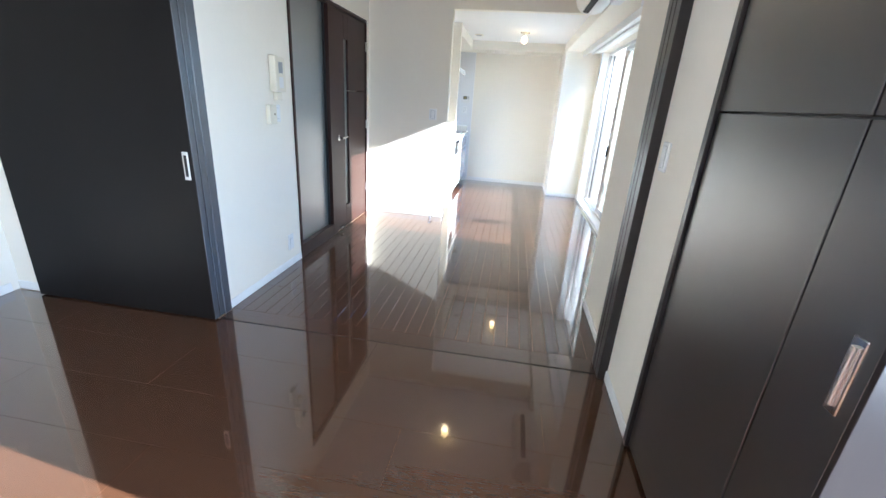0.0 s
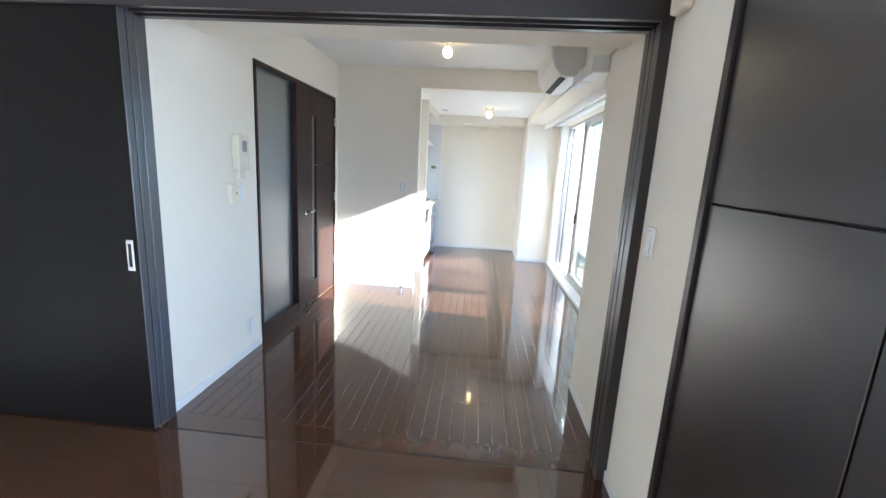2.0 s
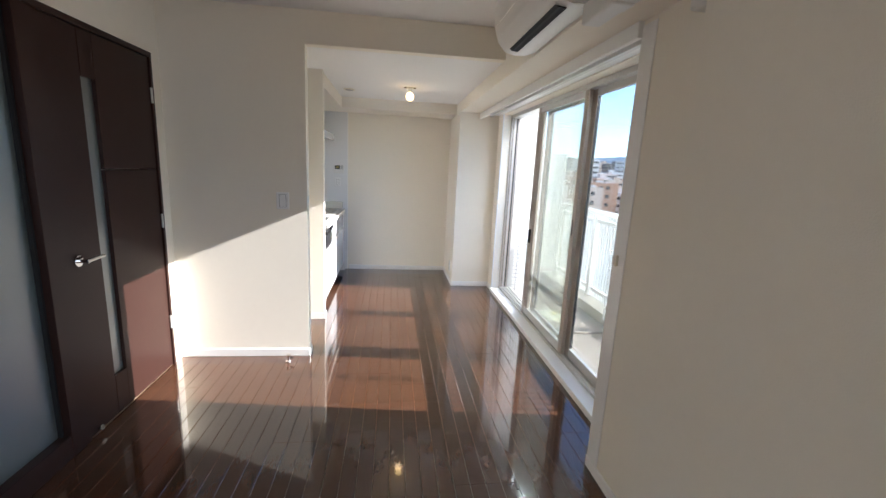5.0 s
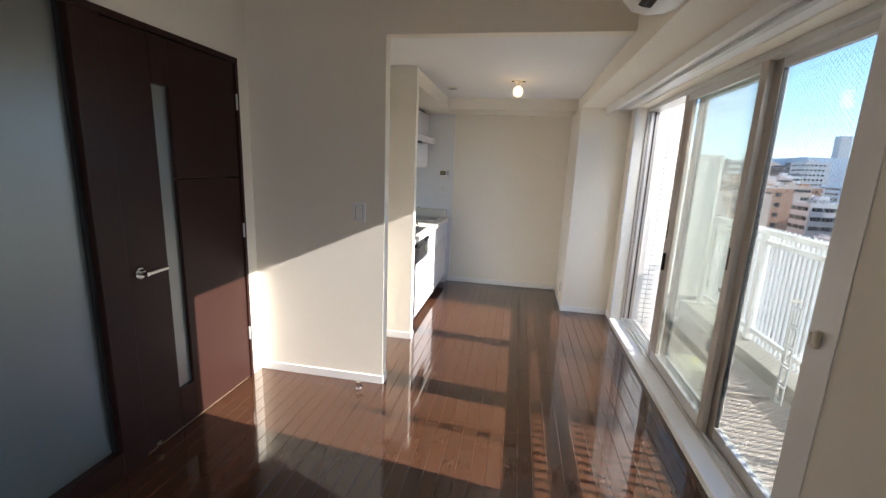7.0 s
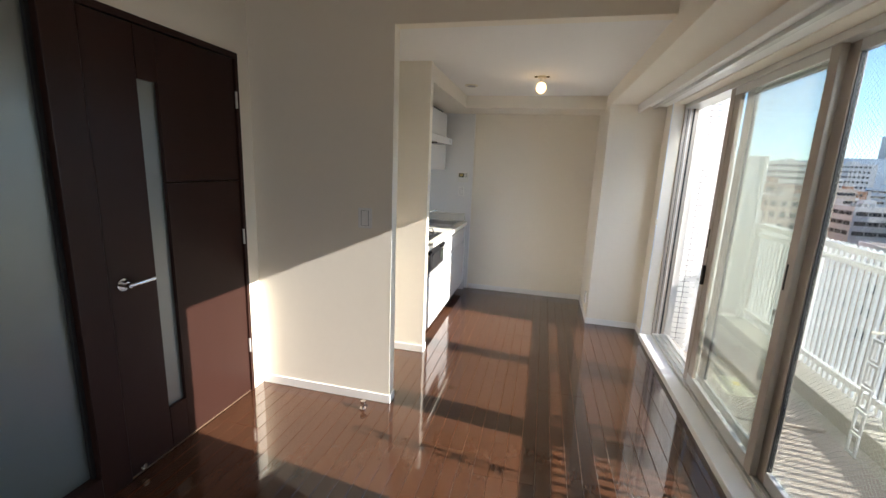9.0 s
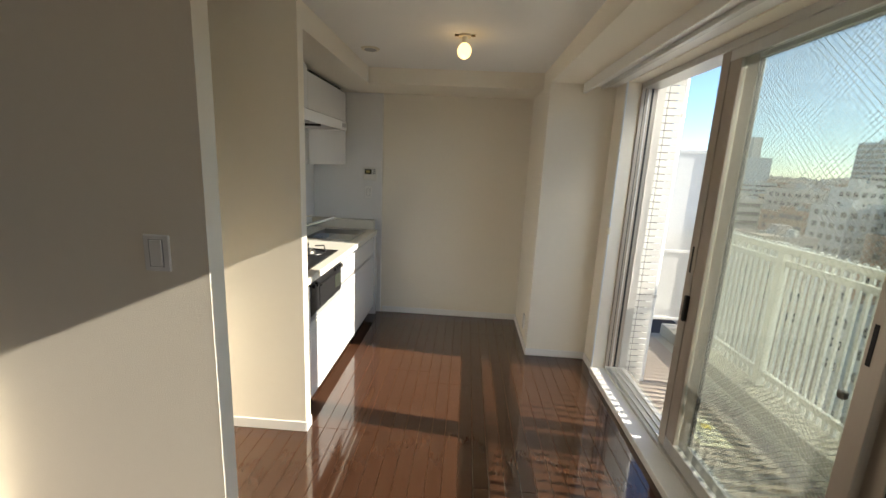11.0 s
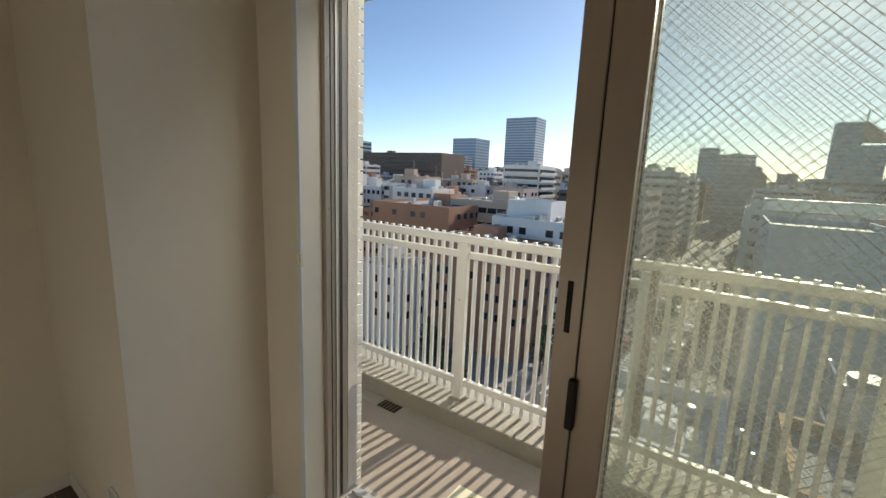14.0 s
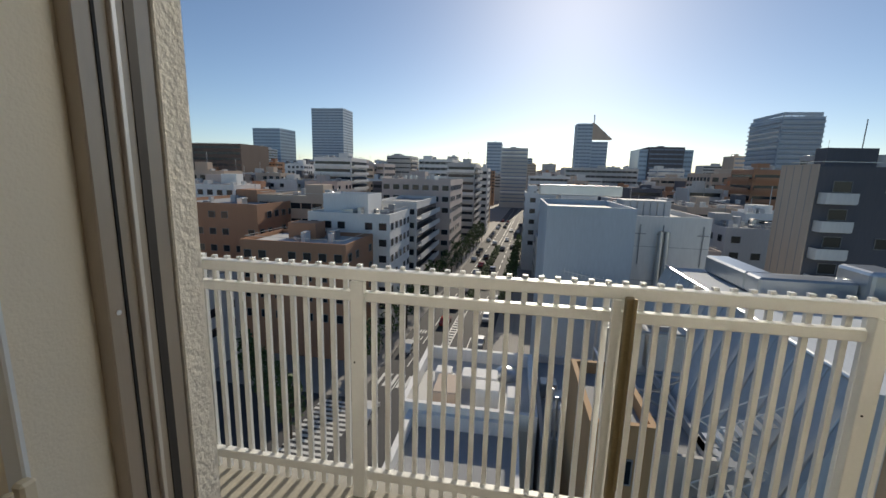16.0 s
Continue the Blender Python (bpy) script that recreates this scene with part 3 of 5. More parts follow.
part("frame_head", solid(fx0, fx1, WY0 + 0.001, WY1 - 0.001, WZ1 - 0.036, WZ1 - 0.001, 0.0015), M_STEEL, win)
bm = solid(fx0, fx1 + 0.02, WY0 + 0.001, WY1 - 0.001, WZ0 + 0.0005, WZ0 + 0.022)
for k in range(3):
    xk = fx0 + 0.022 + 0.04 * k
    box(bm, xk, xk + 0.006, WY0 + 0.045, WY1 - 0.045, WZ0 + 0.022, WZ0 + 0.034)
part("frame_sill", bm, M_STEEL, win)
part("fly_screen_edge", solid(1.264, 1.268, 6.172, 6.18, WZ0 + 0.03, WZ1 - 0.04, 0.002), M_STUCCO, win)


def wires(y0, y1, z0, z1, x, pitch=0.024, lean=0.95, r=0.0005):
    """Diamond wire mesh inside a pane, in one bmesh of thin prisms."""
    bm = bmesh.new()
    for s in (1, -1):
        span = (z1 - z0) / lean
        u = y0 - span
        while u < y1 + span:
            # line y = u + s * (z - zm) / lean
            a, b = (z0, z1)
            f0 = u if s > 0 else u + span
            y_a, y_b = f0, f0 + s * span
            lo, hi = 0.0, 1.0
            dy = y_b - y_a
            for edge, sign in ((y0, 1), (y1, -1)):
                k = (edge - y_a) / dy
                if (dy > 0) == (sign > 0):
                    lo = max(lo, k)
                else:
                    hi = min(hi, k)
            if hi - lo > 0.003:
                p = Vector((x, y_a + dy * lo, a + (b - a) * lo))
                q = Vector((x, y_a + dy * hi, a + (b - a) * hi))
                n = (q - p).cross(Vector((1, 0, 0))).normalized() * r
                e = Vector((r, 0, 0))
                ring = [[bm.verts.new(c + o) for o in (n, e, -n, -e)] for c in (p, q)]
                for i in range(4):
                    j = (i + 1) % 4
                    bm.faces.new((ring[0][i], ring[0][j], ring[1][j], ring[1][i]))
            u += pitch
    return bm


def sash(x, y0, y1, label, pane_mat, stile=0.055):
    """A glazed leaf; its parts hang on the window."""
    d = 0.030
    z0, z1 = WZ0 + 0.026, WZ1 - 0.03
    lf = part("leaf", solid(x, x + d, y0, y0 + stile, z0, z1, 0.002), M_BRONZE, win, label)
    part("stile", solid(x, x + d, y1 - stile, y1, z0, z1, 0.002), M_BRONZE, lf)
    part("bottom_rail", solid(x, x + d, y0 + stile, y1 - stile, z0, z0 + 0.07, 0.002), M_STEEL, lf)
    part("top_rail", solid(x, x + d, y0 + stile, y1 - stile, z1 - 0.05, z1, 0.002), M_STEEL, lf)
    g = 0.004
    for a, b in ((y0 + stile, y0 + stile + g), (y1 - stile - g, y1 - stile)):
        part("gasket", solid(x + 0.006, x + d - 0.006, a, b, z0 + 0.07, z1 - 0.05), M_RUBBER, lf)
    pane = part("pane", solid(x + 0.013, x + 0.019, y0 + stile + g, y1 - stile - g, z0 + 0.07, z1 - 0.05), pane_mat, lf, "wired glass pane")
    pane.visible_shadow = False
    wr = part("wire_mesh", wires(y0 + stile + g, y1 - stile - g, z0 + 0.07, z1 - 0.05, x + 0.016), M_WIRE, lf, "diamond wire mesh")
    tagged(wr, kind="stuff")
    return lf


inner = sash(1.178, 4.335, 5.335, "inner sliding leaf pushed open", M_HAZE, 0.062)
outer = sash(1.2505, 4.37, 5.288, "outer leaf behind the open one", M_HAZE, 0.092)
near = sash(1.217, WY0 + 0.03, 4.365, "near leaf with wired glass", M_PANE, 0.075)
bm = rod(bmesh.new(), (1.262, 3.975, 0.97), (1.30, 3.975, 0.97), 0.006, 8)
hg = part("hanger_strip", bm, M_PLASTIC, near, "hanging white plastic loop strip")
for k in range(5):
    z = 0.90 - k * 0.092
    lp = ring(3.95, 4.0, z - 0.043, z + 0.043, 1.292, 1.298, 0.010)
    bmesh.ops.transform(lp, verts=lp.verts, matrix=Matrix(((0, 0, 1, 0), (1, 0, 0, 0), (0, 1, 0, 0), (0, 0, 0, 1))))
    part("loop", lp, M_WHITE, near)
part("gasket", solid(1.184, 1.202, 5.2705, 5.2795, WZ0 + 0.03, WZ1 - 0.034), M_RUBBER, inner, "black rubber seal")
part("stile", solid(1.180, 1.206, 5.192, 5.2703, WZ0 + 0.03, WZ1 - 0.034, 0.002), M_BRONZE, inner)
hp = part("pull", solid(1.1765, 1.180, 5.297, 5.311, 1.02, 1.15, 0.001), M_GAP, inner, "black recessed pull")
bm = solid(1.160, 1.180, 5.262, 5.283, 0.78, 0.91, 0.004, 2)
part("lock", bm, M_GAP, inner, "black latch")
part("pull", solid(1.1765, 1.180, 4.372, 4.386, 1.00, 1.12, 0.001), M_GAP, inner, "black recessed pull")
part("catch", solid(1.196, 1.216, 4.44, 4.462, 0.86, 0.885, 0.003), M_GREY, inner, "small grey catch")

t = thing("curtain_hook", (XW0 - 0.01, 6.17, 1.08), "small cream plastic curtain tassel hook", "hook")
bm = solid(XW0 - 0.016, XW0 - 0.0005, 6.185, 6.20, 1.055, 1.105, 0.003)
rod(bm, (XW0 - 0.022, 6.193, 1.065), (XW0 - 0.022, 6.193, 1.10), 0.004, 8)
rod(bm, (XW0 - 0.022, 6.193, 1.067), (XW0 - 0.012, 6.193, 1.067), 0.004, 8)
part("hook", bm, M_PLASTIC, t)
t = thing("curtain_hook", (0.86, 3.20, 1.08), "small cream plastic curtain tassel hook", "hook")
bm = solid(0.85, 0.8655, 3.185, 3.20, 1.055, 1.105, 0.003)
rod(bm, (0.842, 3.193, 1.065), (0.842, 3.193, 1.10), 0.004, 8)
rod(bm, (0.842, 3.193, 1.067), (0.853, 3.193, 1.067), 0.004, 8)
part("hook", bm, M_PLASTIC, t)


# ---- kitchen ----
KY0, KY1, KX0, KX1 = 5.345, 7.10, -1.40, -0.785
k = thing("wall_panel", (-1.39, 6.2, 0.9), "white glossy kitchen splash panel", "wall panel")
part("panel", solid(-1.3995, -1.392, 5.336, YF - 0.012, 0.84, ZB - 0.001), M_GLOSS, k)
part("panel", solid(-1.392, -0.745, YF - 0.012, YF - 0.0008, 0.0, ZB - 0.001), M_GLOSS, k)
part("edge_trim", solid(-0.745, -0.735, YF - 0.016, YF - 0.0008, 0.0, ZB - 0.001, 0.001), M_TRIM, k)
k = thing("end_panel", (-1.08, 7.14, 0), "white tall end panel of the kitchen unit", "panel")
part("panel", solid(-1.39, -0.770, KY1 + 0.001, KY1 + 0.03, 0.0, 0.84, 0.001), M_GLOSS, k)
part("upstand", solid(-1.39, -0.80, KY1 + 0.003, YF - 0.0125, 0.84, 0.93, 0.003), M_STONE, k)


def base_unit(name, y0, y1, label, drawer=True, oven=False):
    t = thing(name, ((KX0 + KX1) / 2, (y0 + y1) / 2, 0), label, "cabinet", "kitchen base units")
    part("carcass", solid(KX0, KX1 - 0.02, y0, y1, 0.09, 0.805), M_WHITE, t)
    part("plinth", solid(KX0, KX1 - 0.09, y0, y1, 0.0, 0.09), M_GAP, t, "dark recessed plinth")
    g = 0.0015
    if oven:
        part("door", solid(KX1 - 0.02, KX1, y0 + g, y1 - g, 0.09, 0.555, 0.0012), M_GLOSS, t)
        part("grip_rail", solid(KX1 - 0.016, KX1 - 0.003, y0 + g, y1 - g, 0.558, 0.585, 0.002), M_GREY, t, "grey aluminium grip rail")
    elif drawer:
        part("door", solid(KX1 - 0.02, KX1, y0 + g, y1 - g, 0.09, 0.60, 0.0012), M_GLOSS, t)
        part("grip_rail", solid(KX1 - 0.016, KX1 - 0.003, y0 + g, y1 - g, 0.603, 0.626, 0.002), M_GREY, t, "grey aluminium grip rail")
        part("drawer", solid(KX1 - 0.02, KX1, y0 + g, y1 - g, 0.629, 0.775, 0.0012), M_GLOSS, t)
        part("grip_rail", solid(KX1 - 0.016, KX1 - 0.003, y0 + g, y1 - g, 0.778, 0.803, 0.002), M_GREY, t, "grey aluminium grip rail")
    else:
        part("door", solid(KX1 - 0.02, KX1, y0 + g, y1 - g, 0.09, 0.775, 0.0012), M_GLOSS, t)
    return t


base_unit("base_cabinet", KY0, 5.462, "narrow white glossy filler cabinet", drawer=False)
base_unit("base_cabinet", 5.463, 6.04, "white glossy base cabinet below the grill", oven=True)
base_unit("base_cabinet", 6.041, 6.307, "slim white glossy drawer unit")
base_unit("base_cabinet", 6.308, KY1, "white glossy sink unit with aluminium grips")
t = thing("fish_grill", (KX1 - 0.1, 5.77, 0.59), "black built-in gas grill front with knobs", "grill")
part("front", solid(KX1 - 0.2, KX1 + 0.002, 5.466, 6.036, 0.59, 0.800, 0.003), M_ENAMEL, t)
part("window", solid(KX1 + 0.001, KX1 + 0.006, 5.60, 5.88, 0.615, 0.735, 0.003), M_ENAMEL, t, "dark glass door")
part("handle", solid(KX1 + 0.006, KX1 + 0.020, 5.60, 5.88, 0.738, 0.748, 0.003), M_ENAMEL, t)
for i, y in enumerate((5.50, 5.545, 5.89, 5.935, 5.98, 6.015)):
    part("knob", rod(bmesh.new(), (KX1 + 0.002, y, 0.765), (KX1 + 0.018, y, 0.765), 0.014, 14), M_ENAMEL, t, smooth=True)
part("label_plate", solid(KX1 + 0.001, KX1 + 0.0035, 5.90, 6.02, 0.63, 0.72, 0.001), M_SCREEN, t)

# worktop with openings for hob and sink
t = thing("worktop", (-1.09, 6.2, 0.81), "cream solid-surface kitchen worktop", "worktop")
SX0, SX1, SY0, SY1 = -1.235, -0.845, 6.50, 7.0
bm = solid(KX0 + 0.01, -0.760, KY0, SY0, 0.806, 0.846, 0.003)
box(bm, KX0 + 0.01, SX0, SY0 + 0.0005, SY1, 0.806, 0.846)
box(bm, SX1, -0.760, SY0 + 0.0005, SY1, 0.806, 0.846)
box(bm, KX0 + 0.01, -0.760, SY1 + 0.0005, KY1, 0.806, 0.846)
part("slab", bm, M_STONE, t)
t = thing("kitchen_sink", (-1.06, 6.7, 0.66), "stainless steel sink set in the worktop", "sink")
bm = solid(SX0 + 0.001, SX1 - 0.001, SY0 + 0.001, SY1 - 0.001, 0.66, 0.668)
for a, b, c, e in ((SX0, SX0 + 0.006, SY0, SY1), (SX1 - 0.006, SX1, SY0, SY1), (SX0 + 0.006, SX1 - 0.006, SY0, SY0 + 0.006), (SX0 + 0.006, SX1 - 0.006, SY1 - 0.006, SY1)):
    box(bm, a + 0.001, b - 0.001 if b == SX1 else b, c + 0.001, e - 0.001, 0.66, 0.849)
part("bowl", bm, M_SINK, t)
part("drain", rod(bmesh.new(), (-1.04, 6.72, 0.668), (-1.04, 6.72, 0.672), 0.055, 24), M_CHROME, t, smooth=True)
part("shelf", solid(SX0 + 0.01, SX0 + 0.11, 6.52, 6.98, 0.80, 0.806, 0.002), M_SINK, t)
t = thing("soap_tray", (-1.15, 6.70, 0.806), "pale blue plastic tray in the sink", "tray")
part("tray", solid(-1.215, -1.13, 6.66, 6.82, 0.8065, 0.838, 0.006, 2), material("pale_blue_plastic", (0.42, 0.5, 0.58), 0.4), t)
t = thing("faucet", (-1.285, 6.52, 0.846), "chrome single-lever kitchen faucet", "faucet")
bm = rod(bmesh.new(), (-1.285, 6.52, 0.846), (-1.285, 6.52, 0.985), 0.027, 24, 0.024)
part("body", bm, M_CHROME, t, smooth=True)
bm = rod(bmesh.new(), (-1.285, 6.52, 0.925), (-1.05, 6.665, 0.995), 0.013, 16)
rod(bm, (-1.05, 6.665, 0.995), (-1.035, 6.674, 0.999), 0.016, 16)
part("spout", bm, M_CHROME, t, smooth=True)
bm = rod(bmesh.new(), (-1.285, 6.52, 0.985), (-1.285, 6.52, 1.0), 0.024, 24, 0.02)
rod(bm, (-1.285, 6.52, 1.0), (-1.19, 6.57, 1.022), 0.006, 10)
part("lever", bm, M_CHROME, t, smooth=True)
t = thing("gas_hob", (-1.09, 5.77, 0.846), "black glass gas hob with wire pan supports", "hob")
part("plate", solid(-1.31, -0.82, 5.50, 6.09, 0.8465, 0.856, 0.003), M_ENAMEL, t)
for bx, by, r in ((-0.98, 5.64, 0.05), (-0.98, 5.95, 0.05), (-1.21, 5.80, 0.035)):
    b = part("burner", rod(bmesh.new(), (bx, by, 0.856), (bx, by, 0.872), r, 24, r * 0.8), M_SINK, t, smooth=True)
    part("burner_cap", rod(bmesh.new(), (bx, by, 0.872), (bx, by, 0.882), r * 0.7, 20, r * 0.55), M_CHROME, b, smooth=True)
    hoop = bmesh.new()
    for i in range(16):
        a, c = i * math.tau / 16, (i + 1) * math.tau / 16
        rod(hoop, (bx + math.cos(a) * r * 2.2, by + math.sin(a) * r * 2.2, 0.860), (bx + math.cos(c) * r * 2.2, by + math.sin(c) * r * 2.2, 0.860), 0.004, 8)
    bmesh.ops.remove_doubles(hoop, verts=hoop.verts, dist=0.003)
    trivet = part("pan_support", hoop, M_ENAMEL, t, "black wire pan support")
    for i in range(4):
        a = i * math.pi / 2 + 0.4
        ca, sa = math.cos(a), math.sin(a)
        o = Vector((bx, by, 0))
        p1, p2, p3 = o + Vector((ca * r * 2.2, sa * r * 2.2, 0.857)), o + Vector((ca * r * 2.0, sa * r * 2.0, 0.904)), o + Vector((ca * r * 0.8, sa * r * 0.8, 0.902))
        prong = rod(bmesh.new(), p1, p2, 0.004, 8)
        rod(prong, p2, p3, 0.004, 8)
        part("prong", prong, M_ENAMEL, trivet)

# upper cabinets and hood
UX = -1.03
t = thing("hood_cover", (-1.2, 5.73, 1.737), "white cover panel above the range hood", "panel")
part("panel", solid(-1.391, UX, 5.345, 6.118, 1.737, ZB - 0.001, 0.0015), M_GLOSS, t)
t = thing("wall_cabinet", (-1.2, 6.56, 1.44), "white single-door wall cabinet beside the range hood", "cabinet")
part("carcass", solid(-1.391, UX - 0.02, 6.121, 7.0, 1.44, 2.045), M_WHITE, t)
part("door", solid(UX - 0.0195, UX, 6.123, 6.998, 1.441, 2.045, 0.0015), M_GLOSS, t)
# Black filler stands in for the shade in the gap above the cabinet
part("shade_filler", solid(-1.391, UX - 0.05, 6.121, 7.0, 2.0455, ZB - 0.001), M_GAP, t, "dark shadow gap above the cabinet")
t = thing("range_hood", (-1.08, 5.72, 1.67), "white slim range hood above the hob", "range hood")
bm = bmesh.new()
prism(bm, [(-1.391, 1.736), (-1.391, 1.69), (-0.79, 1.690), (-0.785, 1.674), (-0.775, 1.674), (-0.775, 1.73), (-0.785, 1.736)], "y", 5.345, 6.16)
part("canopy", bm, M_GLOSS, t)
part("filter", solid(-1.37, -0.795, 5.38, 6.13, 1.680, 1.6895, 0.001), M_GREY, t, "dark metal grease filter")
part("side_lip", solid(-1.38, -0.79, 6.146, 6.159, 1.674, 1.6895), M_GLOSS, t)
part("grip", solid(-1.36, -0.81, 5.73, 5.745, 1.668, 1.681, 0.001), M_GAP, t)
part("control", solid(-0.7755, -0.772, 6.05, 6.12, 1.692, 1.716, 0.001), M_GREY, t, "grey control")
t = thing("under_cabinet_lamp", (-1.27, 6.22, 1.43), "thin strip lamp below the wall cabinet", "lamp")
part("body", solid(-1.32, -1.22, 6.15, 6.30, 1.425, 1.4395, 0.003), M_WHITE, t)
t = thing("bath_remote", (-0.85, YF - 0.012, 1.36), "white bath heater remote with a dark display", "remote control")
ry = YF - 0.012
part("body", solid(-0.915, -0.785, ry - 0.018, ry, 1.303, 1.418, 0.005, 2), M_WHITE, t)
part("display", solid(-0.90, -0.835, ry - 0.0195, ry - 0.017, 1.358, 1.405, 0.001), M_SCREEN, t, "dark display")
part("digits", solid(-0.886, -0.852, ry - 0.0202, ry - 0.0190, 1.372, 1.392), glow("amber_digits", (0.30, 0.24, 0.08), 0.05), t)
for i in range(3):
    part("button", solid(-0.825, -0.797, ry - 0.0195, ry - 0.017, 1.36 + 0.017 * i, 1.371 + 0.017 * i, 0.001), M_GREY, t)


# ---- balcony ----
RX, FZ = 2.42, -0.17
RY0, RY1 = -2.2, 7.46
structure("balcony_floor", solid(XW1, 2.09, -2.6, 7.6, FZ - 0.12, FZ), M_VINYL, "taupe vinyl balcony floor", "balcony floor")
structure("balcony_gutter", solid(2.09, 2.235, -2.6, 7.6, FZ - 0.15, FZ - 0.03), M_CEMENT, "grey cement gutter along the balcony", "gutter")
structure("balcony_kerb", solid(2.235, 2.56, -2.6, 7.6, FZ - 0.4, -0.085, 0.006), M_CEMENT, "grey cement balcony kerb", "kerb")
structure("balcony_sill", solid(XW1 - 0.02, 1.36, WY0, WY1, FZ, 0.03, 0.004), M_CEMENT, "cement step under the window", "sill")
structure("balcony_slab_above", solid(XW1, 2.27, -2.6, 7.75, 2.455, 2.75), M_STUCCO, "white slab of the balcony above", "balcony")
bm = solid(-3.4, XW1, -2.9, BY0 - 0.12, -3, 3.2)
box(bm, -3.4, XW1, YF + 0.15, YF + 0.5, -3, 3.2)
box(bm, -3.4, -3.19, BY0 - 0.12, YF + 0.15, -3, 3.2)
box(bm, -3.19, XW1, BY0 - 0.12, YF + 0.15, ZC + 0.15, 3.2)
structure("building_shell", bm, M_STUCCO, "outer shell of the apartment building", "wall")

rail = thing("balcony_railing", (RX, 4.0, -0.085), "white painted metal balcony railing with square balusters", "railing")
part("top_rail", solid(RX - 0.025, RX + 0.028, RY0, RY1, 0.962, 1.012, 0.006, 2), M_RAIL, rail)
part("upper_rail", solid(RX - 0.018, RX + 0.02, RY0, RY1, 0.868, 0.912, 0.003), M_RAIL, rail)
part("bottom_rail", solid(RX - 0.018, RX + 0.02, RY0, RY1, 0.002, 0.046, 0.003), M_RAIL, rail)
for y in (6.354, 4.43, 2.5, 0.58, -1.34, RY1 - 0.03):
    p = part("post", solid(RX - 0.045, RX - 0.005, y - 0.029, y + 0.029, -0.084, 0.964, 0.002), M_RAIL, rail)
    part("foot", solid(RX - 0.06, RX + 0.01, y - 0.045, y + 0.045, -0.0845, -0.072, 0.003), M_CEMENT, p)
    part("bolt", rod(bmesh.new(), (RX - 0.048, y + 0.012, 0.60), (RX - 0.044, y + 0.012, 0.60), 0.004, 8), M_GAP, p)
p = part("slim_post", solid(RX - 0.04, RX - 0.012, 5.292, 5.325, -0.084, 0.964, 0.002), M_RAIL, rail)
bm = solid(RX - 0.085, RX - 0.045, 5.252, 5.288, 0.12, 0.985, 0.008, 2)
part("pole_holder", bm, M_RUST, p, "weathered brown folding laundry-pole holder")
part("pole_holder_pin", rod(bmesh.new(), (RX - 0.10, 5.262, 0.2), (RX - 0.10, 5.262, 0.99), 0.007, 10), M_RUST, p)
bal = finish("baluster", solid(-0.0105, 0.0105, -0.0112, 0.0112, -0.596, 0.507, 0.0015), M_RAIL)
n = int((RY1 - RY0) / 0.0642)
for i in range(n):
    y = RY1 - 0.07 - i * 0.0642
    ob = new("baluster", bal)
    ob.parent = rail
    ob.location = Vector((RX + 0.022, y, 0.518)) - rail.location

t = thing("partition_board", (1.95, 7.5, FZ), "pale grey balcony partition board to the neighbour", "partition")
part("board", solid(1.42, 2.40, 7.52, 7.53, 0.0, 1.70, 0.001), M_RAIL, t)
for a, b, c, e in ((1.40, 1.43, -0.165, 1.73), (2.39, 2.42, -0.165, 1.73)):
    part("frame_post", solid(a, b, 7.505, 7.545, c, e, 0.002), M_RAIL, t)
for z in (0.0, 0.72, 1.71):
    part("frame_rail", solid(1.43, 2.39, 7.508, 7.542, z - 0.012, z + 0.018, 0.002), M_RAIL, t)
for z in (0.16, 0.9):
    part("bolt", rod(bmesh.new(), (2.405, 7.505, z), (2.405, 7.49, z), 0.010, 8), M_GAP, t)

t = thing("downpipe", (1.565, 6.47, FZ), "white plastic rain downpipe beside the tiled pier", "pipe")
part("pipe", rod(bmesh.new(), (1.565, 6.47, FZ - 0.02), (1.565, 6.47, 2.455), 0.030, 18), M_RAIL, t, smooth=True)
for z in (0.55, 1.9):
    part("clamp", rod(bmesh.new(), (1.565, 6.47, z - 0.012), (1.565, 6.47, z + 0.012), 0.035, 18), M_STEEL, t, smooth=True)
t = thing("drain_hole", (2.165, 6.76, FZ - 0.03), "dark rusty drain opening in the gutter", "drain")
part("grate", solid(2.115, 2.215, 6.68, 6.84, FZ - 0.0305, FZ - 0.026, 0.002), M_GAP, t)
for i in range(5):
    part("slot", solid(2.125, 2.205, 6.70 + 0.027 * i, 6.707 + 0.027 * i, FZ - 0.027, FZ - 0.021), M_RUST, t)

t = thing("escape_hatch", (1.76, 5.7, FZ), "flat metal balcony escape hatch with a pale sticker", "hatch")
part("lid", solid(1.45, 2.075, 5.30, 6.10, FZ, FZ + 0.022, 0.004), M_VINYL, t)
s = part("sticker", solid(1.60, 1.80, 5.62, 5.95, FZ + 0.022, FZ + 0.0235), material("pale_yellow_sticker", (0.72, 0.70, 0.52), 0.5), t, "pale warning sticker")
for i in range(6):
    part("print_bar", solid(1.625, 1.665, 5.65 + 0.045 * i, 5.675 + 0.045 * i + 0.008 * (i % 2), FZ + 0.0235, FZ + 0.0242), M_GREY, s)
part("yellow_mark", solid(1.72, 1.77, 5.80, 5.86, FZ + 0.0235, FZ + 0.0242), material("yellow_print", (0.75, 0.6, 0.05), 0.5), s)

# tiled pier outside the far window jamb
structure("facade_pier", solid(XW1, 1.47, 6.36, 7.6, FZ - 0.1, 2.455), M_GROUT, "pier clad in white oblong tiles", "wall")
structure("stucco_return", solid(1.2625, 1.318, 6.178, 6.36, 0.03, 2.455), M_STUCCO, "rough white stucco reveal outside the window", "wall")


